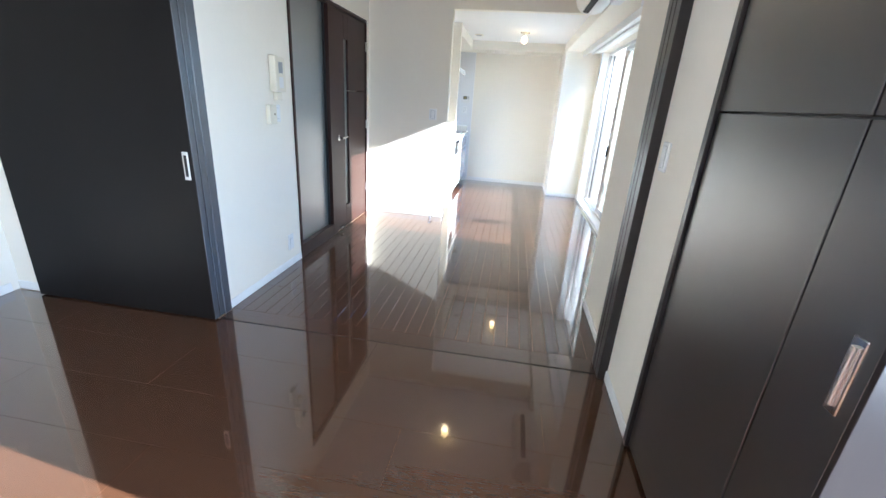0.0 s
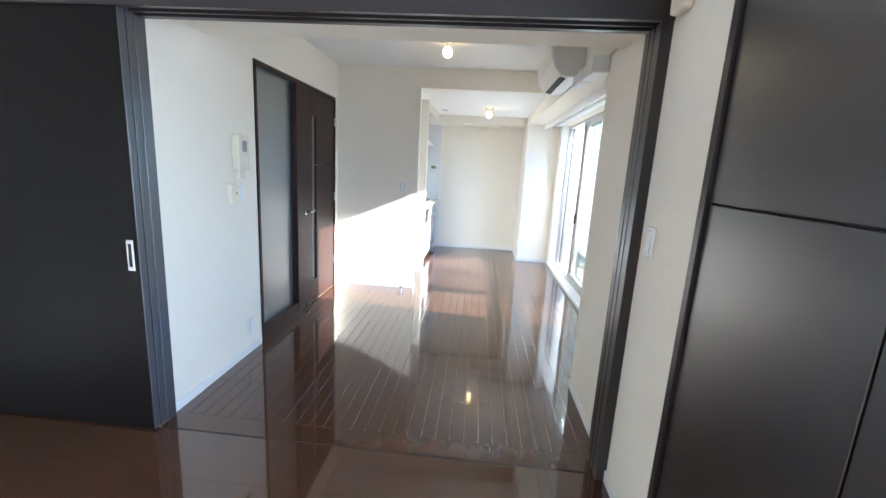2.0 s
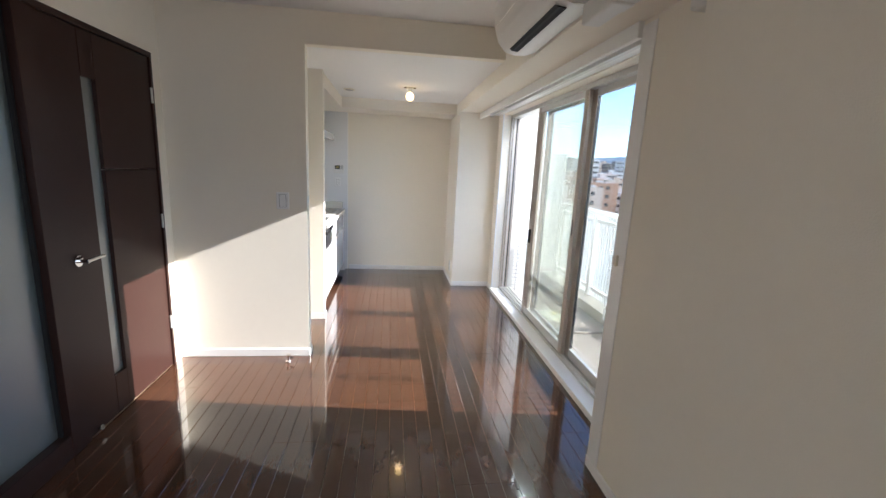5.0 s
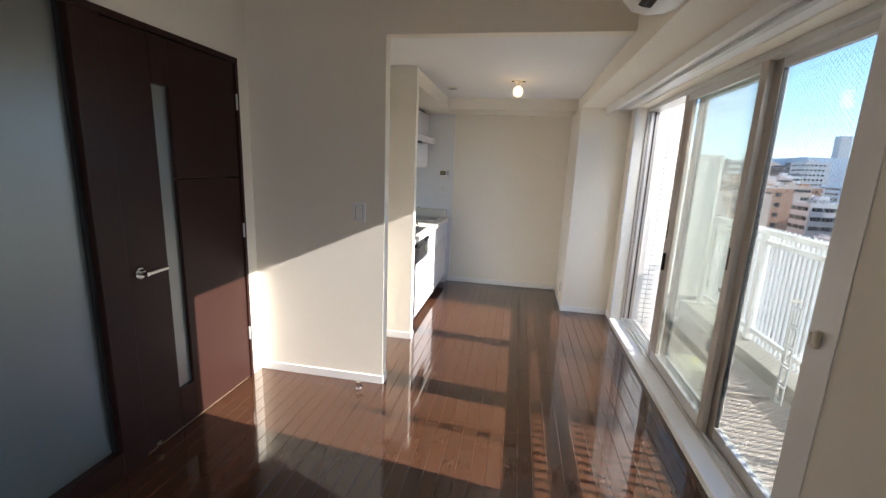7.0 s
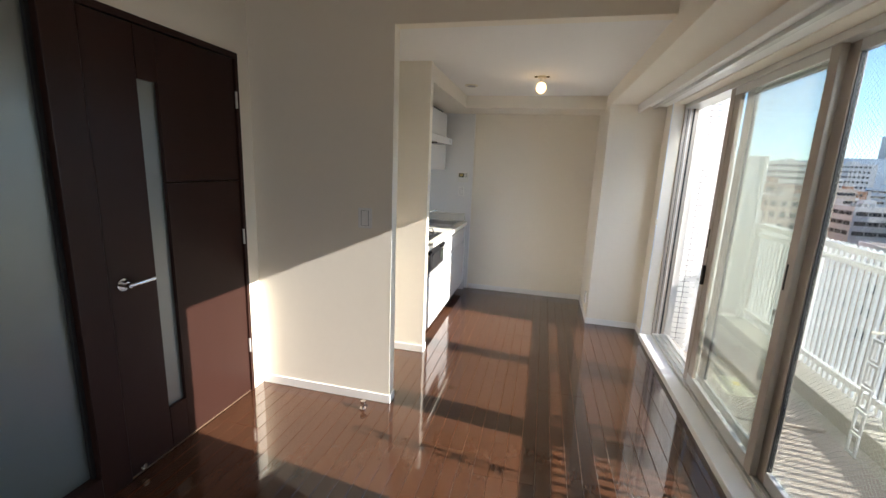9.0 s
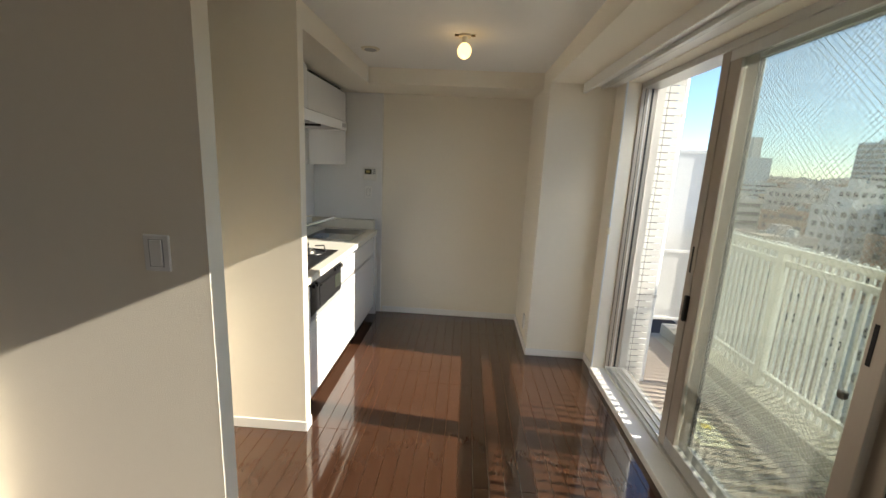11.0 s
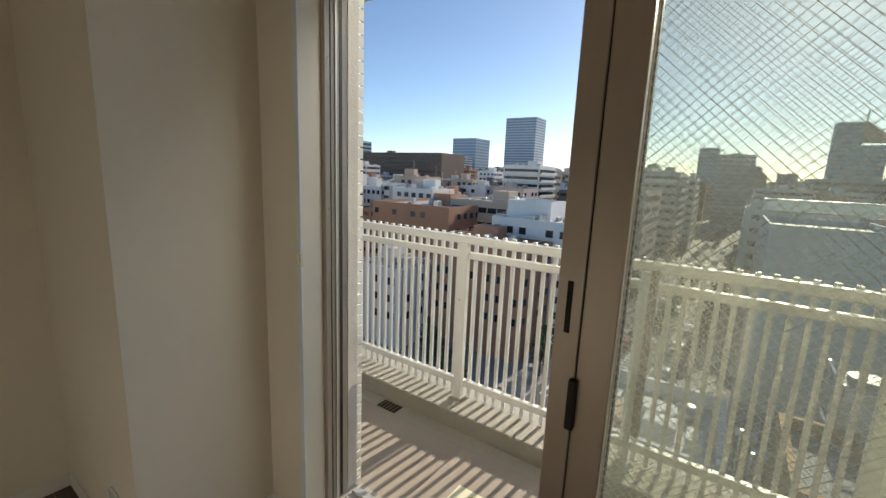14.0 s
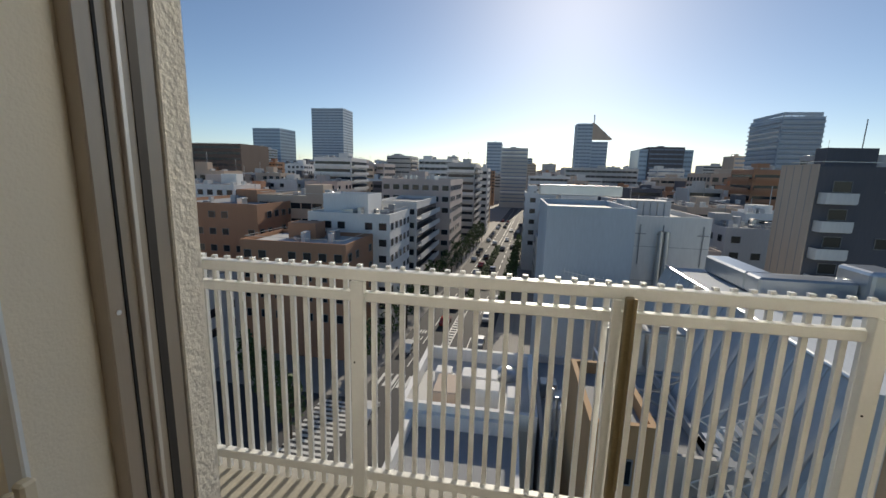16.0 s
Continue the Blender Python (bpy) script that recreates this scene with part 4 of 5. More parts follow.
# ---- city ----
GZ = -28.0
M_ASPHALT = material("asphalt", (0.055, 0.056, 0.06), 0.85, vary=0.35, scale=0.5, grain=0.2)
M_PAVE = material("paving", (0.30, 0.285, 0.265), 0.85, vary=0.3, scale=0.8, grain=0.2)
M_PAINT = material("road_paint", (0.62, 0.62, 0.6), 0.7, vary=0.3, scale=2)
M_ROOF = material("roof_membrane", (0.30, 0.31, 0.32), 0.8, vary=0.35, scale=0.6, grain=0.2)
M_ROOFL = material("pale_roof_sheet", (0.55, 0.55, 0.54), 0.7, vary=0.3, scale=0.6, grain=0.2)
M_METAL = material("galvanised_duct", (0.55, 0.57, 0.58), 0.3, metal=0.8, vary=0.2, scale=3)
M_WFRAME = material("grey_window_frame", (0.25, 0.25, 0.25), 0.5)
# Paler and bluer than the near window glass: distance haze put into the colour
M_TGLASS = material("hazed_tower_glass", (0.20, 0.26, 0.33), 0.2, vary=0.3, scale=0.1)
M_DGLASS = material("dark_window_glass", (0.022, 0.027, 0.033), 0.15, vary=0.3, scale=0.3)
M_BGLASS = material("blue_curtain_wall", (0.32, 0.43, 0.54), 0.18, vary=0.3, scale=0.1)
M_LEAF = material("street_tree_leaves", (0.06, 0.10, 0.03), 0.7, vary=0.6, scale=2, island=0.5)
M_BARK = material("bark", (0.10, 0.075, 0.05), 0.9, vary=0.3, scale=6)


def facade(name, color, scale=0.5):
    return material(name, color, 0.8, vary=0.34, scale=scale, grain=0.22, stretch=(1, 1, 0.18))


F_WHITE = facade("white_render", (0.80, 0.79, 0.76))
F_PALE = facade("pale_grey_tile", (0.66, 0.655, 0.635))
F_GREY = facade("grey_concrete", (0.50, 0.495, 0.485))
F_BROWN = facade("russet_tile", (0.42, 0.225, 0.135))
F_TAN = facade("tan_brick", (0.53, 0.42, 0.33))
F_PINK = facade("pinkish_grey_tile", (0.57, 0.475, 0.43))
F_DARK = facade("dark_slate_tile", (0.11, 0.11, 0.125))
# Lightened and blued so the far towers carry distance haze in their colour
F_STEEL = facade("hazed_blue_panel", (0.42, 0.50, 0.58))
F_BLUE = facade("pale_blue_sheet", (0.50, 0.55, 0.59))
F_ORANGE = facade("ochre_panel", (0.46, 0.28, 0.14))
structure("ground", solid(2.7, 4600, -4000, 4000, GZ - 1, GZ), M_PAVE, "grey city ground reaching the horizon", "ground")

window_meshes = {}


def window_pair(w, h, facing):
    """A dark pane and its frame, each shared by alike windows."""
    key = (round(w, 2), round(h, 2), facing)
    if key not in window_meshes:
        turn = Matrix.Rotation({"w": -math.pi / 2, "s": 0.0, "n": math.pi}[facing], 4, "Z") @ Matrix.Rotation(math.pi / 2, 4, "X")
        pane = solid(-w / 2, w / 2, -h / 2, h / 2, -0.04, 0.05)
        frame_ = ring(-w / 2 - 0.05, w / 2 + 0.05, -h / 2 - 0.05, h / 2 + 0.05, -0.04, 0.09, 0.05)
        for bm in (pane, frame_):
            bmesh.ops.transform(bm, verts=bm.verts, matrix=turn)
        window_meshes[key] = (finish("window", pane, M_DGLASS), finish("window_frame", frame_, M_WFRAME))
    return window_meshes[key]


def building(label, x, depth, y0, y1, top, mat, style="grid", side="s", fh=3.3, bay=3.2, win=(1.6, 1.4), base=GZ, tops=True, name="office_building", see=14.0, seed=0, roof=None):
    """A block with parapet roof and windows on its west face and on the side seen from the balcony."""
    rnd = random.Random(seed + int(x * 7 + y0 * 3))
    t = thing(name, (x + depth / 2, (y0 + y1) / 2, base), label, "building")
    part("wall", solid(x, x + depth, y0, y1, base, top), mat, t)
    p = 0.25
    part("parapet", ring(x, x + depth, y0, y1, top, top + 0.7, p), mat, t)
    rf = part("roof", solid(x + p, x + depth - p, y0 + p, y1 - p, top, top + 0.05), roof or M_ROOF, t)
    w, d = y1 - y0, depth
    if tops:
        hx, hy = x + d * rnd.uniform(0.3, 0.6), y0 + w * rnd.uniform(0.25, 0.7)
        part("stair_house", solid(hx, hx + min(5, d * 0.3), hy, hy + min(5, w * 0.28), top, top + 2.8), mat, rf)
        for i in range(rnd.randint(9, 14) if x < 120 else rnd.randint(3, 6)):
            ux, uy = x + d * rnd.uniform(0.1, 0.85), y0 + w * rnd.uniform(0.1, 0.85)
            part("cooling_unit", solid(ux, ux + rnd.uniform(0.7, 2.2), uy, uy + rnd.uniform(0.6, 1.5), top + 0.05, top + rnd.uniform(0.6, 1.8), 0.05), rnd.choice((M_ROOFL, M_METAL, M_GREY)), rf)
        if rnd.random() < 0.6:
            part("water_tank", rod(bmesh.new(), (hx + 2, hy - 1.6, top + 0.05), (hx + 2, hy - 1.6, top + 2.2), 0.9, 14), M_ROOFL, rf, smooth=True)
        if rnd.random() < 0.7:
            part("roof_rail", ring(x + 0.5, x + depth - 0.5, y0 + 0.5, y1 - 0.5, top + 1.15, top + 1.22, 0.06), M_STEEL, rf)
        if rnd.random() < 0.6:
            part("antenna", rod(bmesh.new(), (hx + 1, hy + 1, top + 2.8), (hx + 1, hy + 1, top + 6), 0.06, 6), M_GREY, rf)
    floors = max(1, int((top - max(base, top - see * 1.0 if see else base) - 0.6) / fh))
    faces = [("w", y0, y1)] + ([(side, x, x + depth)] if side else [])
    for facing, a, b in faces:
        n = max(1, int((b - a - 0.8) / bay))
        for k in range(floors):
            zc = top - 0.9 - fh * k - win[1] / 2
            if zc - win[1] < base:
                continue
            if style == "grid":
                for i in range(n):
                    if rnd.random() < 0.12:
                        continue
                    u = a + (b - a) * (i + 0.5) / n
                    pane, rim = window_pair(win[0], win[1], facing)
                    ob = new("window", pane)
                    ob.parent = t
                    new("window_frame", rim).parent = ob
                    at = {"w": (x, u, zc), "s": (u, y0, zc), "n": (u, y1, zc)}[facing]
                    ob.location = Vector(at) - t.location
            elif style in ("band", "balcony"):
                r = 0.5
                g = {"w": (x - 0.05, x + 0.1, a + r, b - r), "s": (a + r, b - r, y0 - 0.05, y0 + 0.1), "n": (a + r, b - r, y1 - 0.1, y1 + 0.05)}[facing]
                # Beyond x = 300 the bands take the haze-tinted glass
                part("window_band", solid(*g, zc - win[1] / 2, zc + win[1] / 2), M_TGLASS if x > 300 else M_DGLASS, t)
                if style == "balcony":
                    o = 1.1
                    g = {"w": (x - o, x - o + 0.12, a + 0.2, b - 0.2), "s": (a + 0.2, b - 0.2, y0 - o, y0 - o + 0.12), "n": (a + 0.2, b - 0.2, y1 + o - 0.12, y1 + o)}[facing]
                    h = {"w": (x - o, x, a + 0.2, b - 0.2), "s": (a + 0.2, b - 0.2, y0 - o, y0), "n": (a + 0.2, b - 0.2, y1, y1 + o)}[facing]
                    bl = solid(*g, zc - win[1] / 2 - 0.5, zc - win[1] / 2 + 0.55)
                    box(bl, *h, zc - win[1] / 2 - 0.62, zc - win[1] / 2 - 0.5)
                    part("balcony", bl, mat if rnd.random() < 0.9 else F_WHITE, t)
                else:
                    m = max(2, n)
                    bl = bmesh.new()
                    for i in range(m + 1):
                        u = a + r + (b - a - 2 * r) * i / m
                        q = {"w": (x - 0.09, x, u - 0.12, u + 0.12), "s": (u - 0.12, u + 0.12, y0 - 0.09, y0), "n": (u - 0.12, u + 0.12, y1, y1 + 0.09)}[facing]
                        box(bl, *q, zc - win[1] / 2, zc + win[1] / 2)
                    tagged(part("mullions", bl, mat, t), kind="stuff")
    return t


# west and south of the avenue's north row
building("russet tiled office block with small dark windows", 72, 26, 53.8, 76, -6.1, F_BROWN, "grid", "s", 3.3, 2.5, (1.3, 1.2), see=22)
building("tan tiled office block with long window bands", 84, 26, 45.8, 61.8, -4.9, F_TAN, "band", "s", 3.4, 2.2, (1.2, 1.2), see=20)
building("low russet tiled building with a flat pale roof", 58, 12, 30.1, 47.6, -10.2, F_BROWN, "grid", "s", 3.2, 2.3, (1.2, 1.2), see=16, roof=M_ROOFL)
building("white rendered apartment house with small windows", 70, 14, 27.0, 42.4, -6.7, F_WHITE, "grid", "s", 2.9, 2.4, (1.3, 1.2), see=22, roof=M_ROOFL, name="apartment_building")
building("white penthouse block on the apartment house", 74.5, 8, 32.6, 41.5, -3.6, F_WHITE, "blank", "", base=-6.6, tops=False, name="penthouse", see=0)
building("narrow pale grey slab with a blank wall", 86, 22, 26.0, 35.1, -5.4, F_PALE, "balcony", "s", 2.9, 3.0, (1.4, 1.6), see=24, tops=False)
building("pinkish grey tiled apartment block with balconies", 112, 26, 22.9, 42.2, -1.1, F_PINK, "grid", "s", 3.0, 2.6, (1.7, 1.3), see=26, name="apartment_building")
building("white apartment tower with dark balcony bands", 165, 18, 72.6, 89.1, 5.9, F_WHITE, "balcony", "s", 3.1, 3.0, (1.6, 1.7), see=30, name="apartment_building")
building("long dark brown slab block", 240, 30, 176, 260, 15.4, facade("dark_umber_tile", (0.15, 0.105, 0.085)), "band", "", 3.6, 4.0, (1.6, 1.5), see=22)
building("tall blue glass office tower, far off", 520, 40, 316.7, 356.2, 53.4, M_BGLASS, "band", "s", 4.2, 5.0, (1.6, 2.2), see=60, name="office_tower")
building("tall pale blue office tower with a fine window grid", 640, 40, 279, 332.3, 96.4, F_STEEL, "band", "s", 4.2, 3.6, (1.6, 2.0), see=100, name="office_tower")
building("grey office block with window bands", 210, 20, 73, 94, 4.6, F_PINK, "band", "s", 3.3, 3.0, (1.6, 1.4), see=22)
building("dark grey apartment block with balconies", 300, 24, 82, 100, 12.2, F_GREY, "balcony", "s", 3.2, 3.0, (1.6, 1.5), see=30, name="apartment_building")
building("white office block behind the avenue", 240, 24, 42, 62, 8.5, F_WHITE, "band", "s", 3.3, 3.0, (1.6, 1.4), see=26)
building("grey apartment tower beside the avenue", 170, 26, 22, 33.4, 4.9, F_GREY, "balcony", "s", 3.0, 3.0, (1.6, 1.6), see=33, name="apartment_building")
building("slim grey building beside the avenue", 205, 20, 19, 25.2, 3.6, F_PALE, "band", "s", 3.2, 3.0, (1.6, 1.4), see=30)
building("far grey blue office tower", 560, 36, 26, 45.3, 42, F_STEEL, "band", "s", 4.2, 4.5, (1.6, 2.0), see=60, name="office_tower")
building("grey apartment tower at the avenue's end", 380, 30, -3.8, 19.3, 23.9, F_GREY, "balcony", "", 3.2, 3.4, (1.6, 1.6), see=50, name="apartment_building")
building("ochre brick house beside the avenue", 232, 20, 20, 30, -6, F_ORANGE, "grid", "s", 3.2, 3.2, (1.5, 1.2), see=16)
# south row
building("white low office house", 130, 14, -6.7, 2.5, -4.5, F_WHITE, "grid", "n", 3.3, 3.0, (1.6, 1.3), see=18)
building("white office house with roof units", 122, 14, -17.1, -7.2, -4.0, F_WHITE, "band", "", 3.3, 3.0, (1.6, 1.3), see=14)
building("pale office block with bands", 260, 20, -26.7, -2.2, 0.5, F_WHITE, "band", "n", 3.3, 3.0, (1.6, 1.4), see=20)
building("grey mid-rise office block", 300, 30, -75, -27.5, 6.6, F_GREY, "band", "", 3.4, 3.2, (1.6, 1.4), see=20)
building("slim dark office tower", 420, 24, -99.9, -84.8, 8.0, F_GREY, "band", "", 3.6, 3.4, (1.6, 1.5), see=24)
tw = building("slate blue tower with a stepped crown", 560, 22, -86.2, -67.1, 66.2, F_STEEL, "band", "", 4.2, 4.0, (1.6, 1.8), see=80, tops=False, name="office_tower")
bm = bmesh.new()
prism(bm, [(-110.5, 48), (-86, 48), (-86, 68), (-90, 66)], "x", 560, 574)
part("crown", bm, F_TAN, tw, "tan triangular crown")
part("mast", rod(bmesh.new(), (566, -88, 60), (566, -88, 78), 0.7, 6), F_PALE, tw)
building("lower wing of the slate blue tower", 562, 22, -106, -86.3, 44.5, F_STEEL, "band", "", 4.2, 4.0, (1.6, 1.8), see=60, tops=False, name="office_tower")
building("wide dark office block with glass ends", 400, 36, -138, -109, 28, F_DARK, "band", "", 4.0, 4.0, (1.6, 1.2), see=46)
building("glass wing of the dark office block", 402, 30, -146, -138, 26, M_BGLASS, "band", "", 4.0, 3.0, (1.6, 1.6), see=46, tops=False)
building("glass wing of the dark office block", 402, 30, -109, -101.4, 26, M_BGLASS, "band", "", 4.0, 3.0, (1.6, 1.6), see=46, tops=False)
building("big blue grey residential tower with balcony bands", 330, 40, -198.2, -172, 44.8, F_STEEL, "balcony", "n", 3.3, 3.2, (1.6, 1.8), see=70, name="residential_tower")
crown = bpy.data.objects["residential_tower"]
part("crown", ring(331, 369, -197, -173, 46.2, 48.4, 0.8), F_STEEL, crown, "open steel crown frame")
for i in range(6):
    for cx in (331.4, 368.6):
        part("crown_post", solid(cx - 0.3, cx + 0.3, -196.8 + i * 4.6, -196.2 + i * 4.6, 44.8, 46.2), F_STEEL, crown)
building("brown apartment block with a grid of balconies", 190, 24, -96.1, -73.6, 3.3, F_TAN, "grid", "n", 3.0, 3.2, (2.2, 1.7), see=28, name="apartment_building")
building("far brown office block", 400, 20, -191, -178, 21.4, F_TAN, "band", "", 3.6, 3.4, (1.6, 1.4), see=24)
building("grey block with two roof masts", 160, 18, -106, -98, 10, F_GREY, "band", "n", 3.4, 3.2, (1.6, 1.4), see=24)
building("dark glass office tower with a pale edge, far north", 300, 22, 326, 350, 31.0, M_BGLASS, "band", "s", 4.0, 3.4, (1.6, 2.4), see=40, name="office_tower")
# big blank-walled block across the avenue
building("big pale blue-grey block with blank walls", 46, 14, -6.8, 2.2, -2.4, F_BLUE, "blank", "", tops=False, see=0, roof=M_ROOFL, name="commercial_building")
gb = building("pale grey block with pipes on its wall", 52, 26, -16.6, -6.9, -3.6, F_PALE, "blank", "", tops=False, see=0, roof=M_ROOFL, name="commercial_building")
for i, y in enumerate((-11.2, -11.9)):
    part("flue", rod(bmesh.new(), (51.6, y, -20), (51.6, y, -4.6), 0.28, 12), M_METAL, gb, smooth=True)
for z in (-6.5, -10.6, -14.7):
    part("wall_joint", solid(51.97, 52.0, -16.5, -7.0, z, z + 0.05), M_GREY, gb)
for y in (-9.0, -11.5, -15.8):
    bm = rod(bmesh.new(), (51.9, y, -8.6), (51.9, y, -3.9), 0.06, 6)
    box(bm, 51.8, 51.95, y - 0.6, y + 0.6, -5.0, -4.9)
    part("wall_bracket", bm, M_GREY, gb)
wa = thing("wall_antenna", (45.7, -3.0, -9.0), "white comb-like aerial before the blank wall", "antenna")
part("boom", rod(bmesh.new(), (45.6, 0.2, -8.6), (45.6, -5.6, -9.6), 0.05, 6), M_RAIL, wa)
for i in range(13):
    y = 0.0 - i * 0.45
    part("tine", rod(bmesh.new(), (45.6, y, -8.95 + y * 0.17), (45.6, y, -8.3 + y * 0.17), 0.03, 5), M_RAIL, wa)
part("bracket", rod(bmesh.new(), (45.6, -3.0, -9.15), (46.05, -3.0, -9.15), 0.05, 6), M_GREY, wa)
t = thing("water_tank", (60, -11, -3.55), "ribbed pale water tank on the roof", "tank")
bm = bmesh.new()
for i in range(7):
    box(bm, 57.4, 61.5, -13.9 + i * 0.82, -13.15 + i * 0.82, -3.5, -1.4, 0.05)
part("tank", bm, M_ROOFL, t)
t = thing("roof_duct", (70, -2, -2.3), "long galvanised roof duct", "duct")
part("duct", solid(66, 67.6, -10, 2, -1.45, 0.1, 0.1), M_METAL, t)
# dark block with pale balconies to the south
rb = building("dark slate apartment block with pale balconies", 52, 6.2, -46, -26.25, 2.5, F_DARK, "grid", "", 3.0, 4.2, (1.7, 1.1), see=30, name="apartment_building")
part("end_wall", solid(51.9, 58.3, -26.24, -26.1, GZ, 3.4), F_TAN, rb, "pale concrete end wall")
for k in range(4):
    part("end_wall_joint", solid(53.0 + k * 1.4, 53.06 + k * 1.4, -26.1, -26.07, GZ, 3.3), M_GREY, rb)
for k in range(9):
    bm = bmesh.new()
    box(bm, 50.7, 50.85, -29.6, -26.6, -0.7 - k * 3.0, 0.4 - k * 3.0)
    box(bm, 50.85, 52, -29.6, -26.6, -0.8 - k * 3.0, -0.65 - k * 3.0)
    box(bm, 50.85, 52, -26.75, -26.6, -0.7 - k * 3.0, 0.4 - k * 3.0)
    part("balcony", bm, F_PALE, rb)
for y in (-36, -40):
    part("mast", rod(bmesh.new(), (56, y, 2.5), (56, y + 0.4, 10.5), 0.06, 6), M_GREY, rb)

# low roofs right below
lo = thing("low_building", (24, 7.4, GZ), "low building with a grey terrace roof and white parapets", "building")
part("wall", solid(16.5, 24.2, 4.7, 11.6, GZ, -14.4), F_PALE, lo)
part("wall", solid(24.2, 33.0, 3.6, 12.2, GZ, -14.0), F_PALE, lo)
rf = part("roof", solid(16.9, 24.0, 5.0, 11.3, -14.4, -14.3), M_ROOF, lo)
part("roof", solid(24.5, 32.6, 3.9, 11.8, -14.0, -13.9), M_ROOFL, lo)
part("parapet", ring(16.5, 24.1, 4.7, 11.6, -14.4, -13.4, 0.35), F_WHITE, lo, "white parapet")
part("parapet", ring(24.1, 33.0, 3.6, 12.2, -14.0, -12.9, 0.35), F_WHITE, lo, "white parapet")
for x0, y0, dx, dy, h in ((25.5, 8.8, 2.6, 1.6, 1.1), (26.0, 6.0, 1.4, 1.8, 1.3), (28.2, 6.2, 1.5, 2.6, 1.0), (25.2, 4.6, 1.6, 0.9, 1.4), (28.6, 9.6, 1.2, 1.2, 0.9)):
    part("roof_unit", solid(x0, x0 + dx, y0, y0 + dy, -13.9, -13.9 + h, 0.06), F_TAN if dx > 2 else F_WHITE, rf)
part("vent_dome", ball(bmesh.new(), (30.5, 5.6, -13.6), 0.9, 0.7, 16), M_METAL, rf, smooth=True)

oc = building("small ochre building with a flat roof", 17.3, 6.0, -0.6, 2.1, -9.3, F_ORANGE, "grid", "", 3.0, 2.6, (0.9, 1.1), see=8, tops=False, name="low_building")
rf = thing("cooling_tower", (26, -2.0, -14.5), "steel cooling unit frame on a low roof", "cooling unit")
for cx in (24.4, 27.6):
    for cy in (-4.4, 0.0):
        part("leg", rod(bmesh.new(), (cx, cy, -14.5), (cx, cy, -7.0), 0.09, 6), M_METAL, rf)
for z in (-12.2, -9.6, -7.1):
    for a, b in (((24.4, -4.4, z), (27.6, -4.4, z)), ((24.4, 0, z), (27.6, 0, z)), ((24.4, -4.4, z), (24.4, 0, z)), ((27.6, -4.4, z), (27.6, 0, z))):
        part("beam", rod(bmesh.new(), a, b, 0.07, 6), M_METAL, rf)
part("brace", rod(bmesh.new(), (24.4, -4.4, -12.2), (24.4, 0, -9.6), 0.06, 6), M_METAL, rf)
part("brace", rod(bmesh.new(), (24.4, 0, -12.2), (24.4, -4.4, -9.6), 0.06, 6), M_METAL, rf)
for i in range(2):
    u = part("unit", solid(24.7, 27.3, -4.2 + i * 2.1, -2.3 + i * 2.1, -9.5, -7.3, 0.08), M_ROOFL, rf)
    part("fan_ring", rod(bmesh.new(), (26, -3.25 + i * 2.1, -7.3), (26, -3.25 + i * 2.1, -7.0), 0.75, 18), M_GREY, u, smooth=True)
an = building("low annex below the cooling units", 23.5, 12, -6.2, 3.4, -14.6, F_GREY, "blank", "", tops=False, see=0, name="low_building")
rp = random.Random(3)
for i in range(9):
    ux, uy = rp.uniform(24, 33), rp.uniform(-5.6, 2.6)
    part("roof_unit", solid(ux, ux + rp.uniform(0.7, 1.6), uy, uy + rp.uniform(0.6, 1.3), -14.55, -14.55 + rp.uniform(0.6, 1.8), 0.04), rp.choice((M_ROOFL, F_WHITE, M_METAL)), an)
for i in range(4):
    part("wall_pipe", rod(bmesh.new(), (23.3, 2.4 + 0.28 * i, -24), (23.3, 2.4 + 0.28 * i, -11.5 + 0.5 * i), 0.08, 8), M_METAL if i % 2 else M_RAIL, an, smooth=True)

mr = thing("metal_roof_hall", (30, -16, GZ), "hall with big slanted blue-grey metal roof planes", "building")
part("wall", solid(20, 44, -27, -6.2, GZ, -16), F_GREY, mr)
bm = bmesh.new()
prism(bm, [(-6.0, -16.0), (-9.5, -7.2), (-24, -7.2), (-27.2, -16)], "x", 19.5, 44)
part("roof", bm, F_BLUE, mr)
for i in range(12):
    part("roof_seam", rod(bmesh.new(), (20.0 + i * 2.0, -6.0, -15.95), (20.0 + i * 2.0, -9.5, -7.15), 0.07, 6), M_METAL, mr)
part("roof_edge", rod(bmesh.new(), (19.5, -9.5, -7.1), (44, -9.5, -7.1), 0.14, 8), M_METAL, mr)
du = thing("roof_duct", (38, -15, -7.2), "bent galvanised air duct on the metal roof", "duct")
bm = solid(34, 36, -19, -12.5, -7.1, -5.6, 0.15)
box(bm, 36, 43, -14.5, -12.5, -7.1, -5.6, 0.15)
part("duct", bm, M_METAL, du)
part("cowl", solid(33.2, 36.6, -21.6, -19, -7.1, -4.6, 0.3, 2), M_METAL, du)
for i in range(6):
    v = thing("roof_vent", (27.0 + i * 1.1, -16.5 - i * 1.2, -7.2), "round pale roof ventilator", "vent", "roof ventilators")
    part("drum", rod(bmesh.new(), (27.0 + i * 1.1, -16.5 - i * 1.2, -7.2), (27.0 + i * 1.1, -16.5 - i * 1.2, -6.3), 0.75, 18), M_ROOFL, v, smooth=True)
    part("cap", rod(bmesh.new(), (27.0 + i * 1.1, -16.5 - i * 1.2, -6.3), (27.0 + i * 1.1, -16.5 - i * 1.2, -6.0), 0.95, 18, 0.6), M_METAL, v, smooth=True)
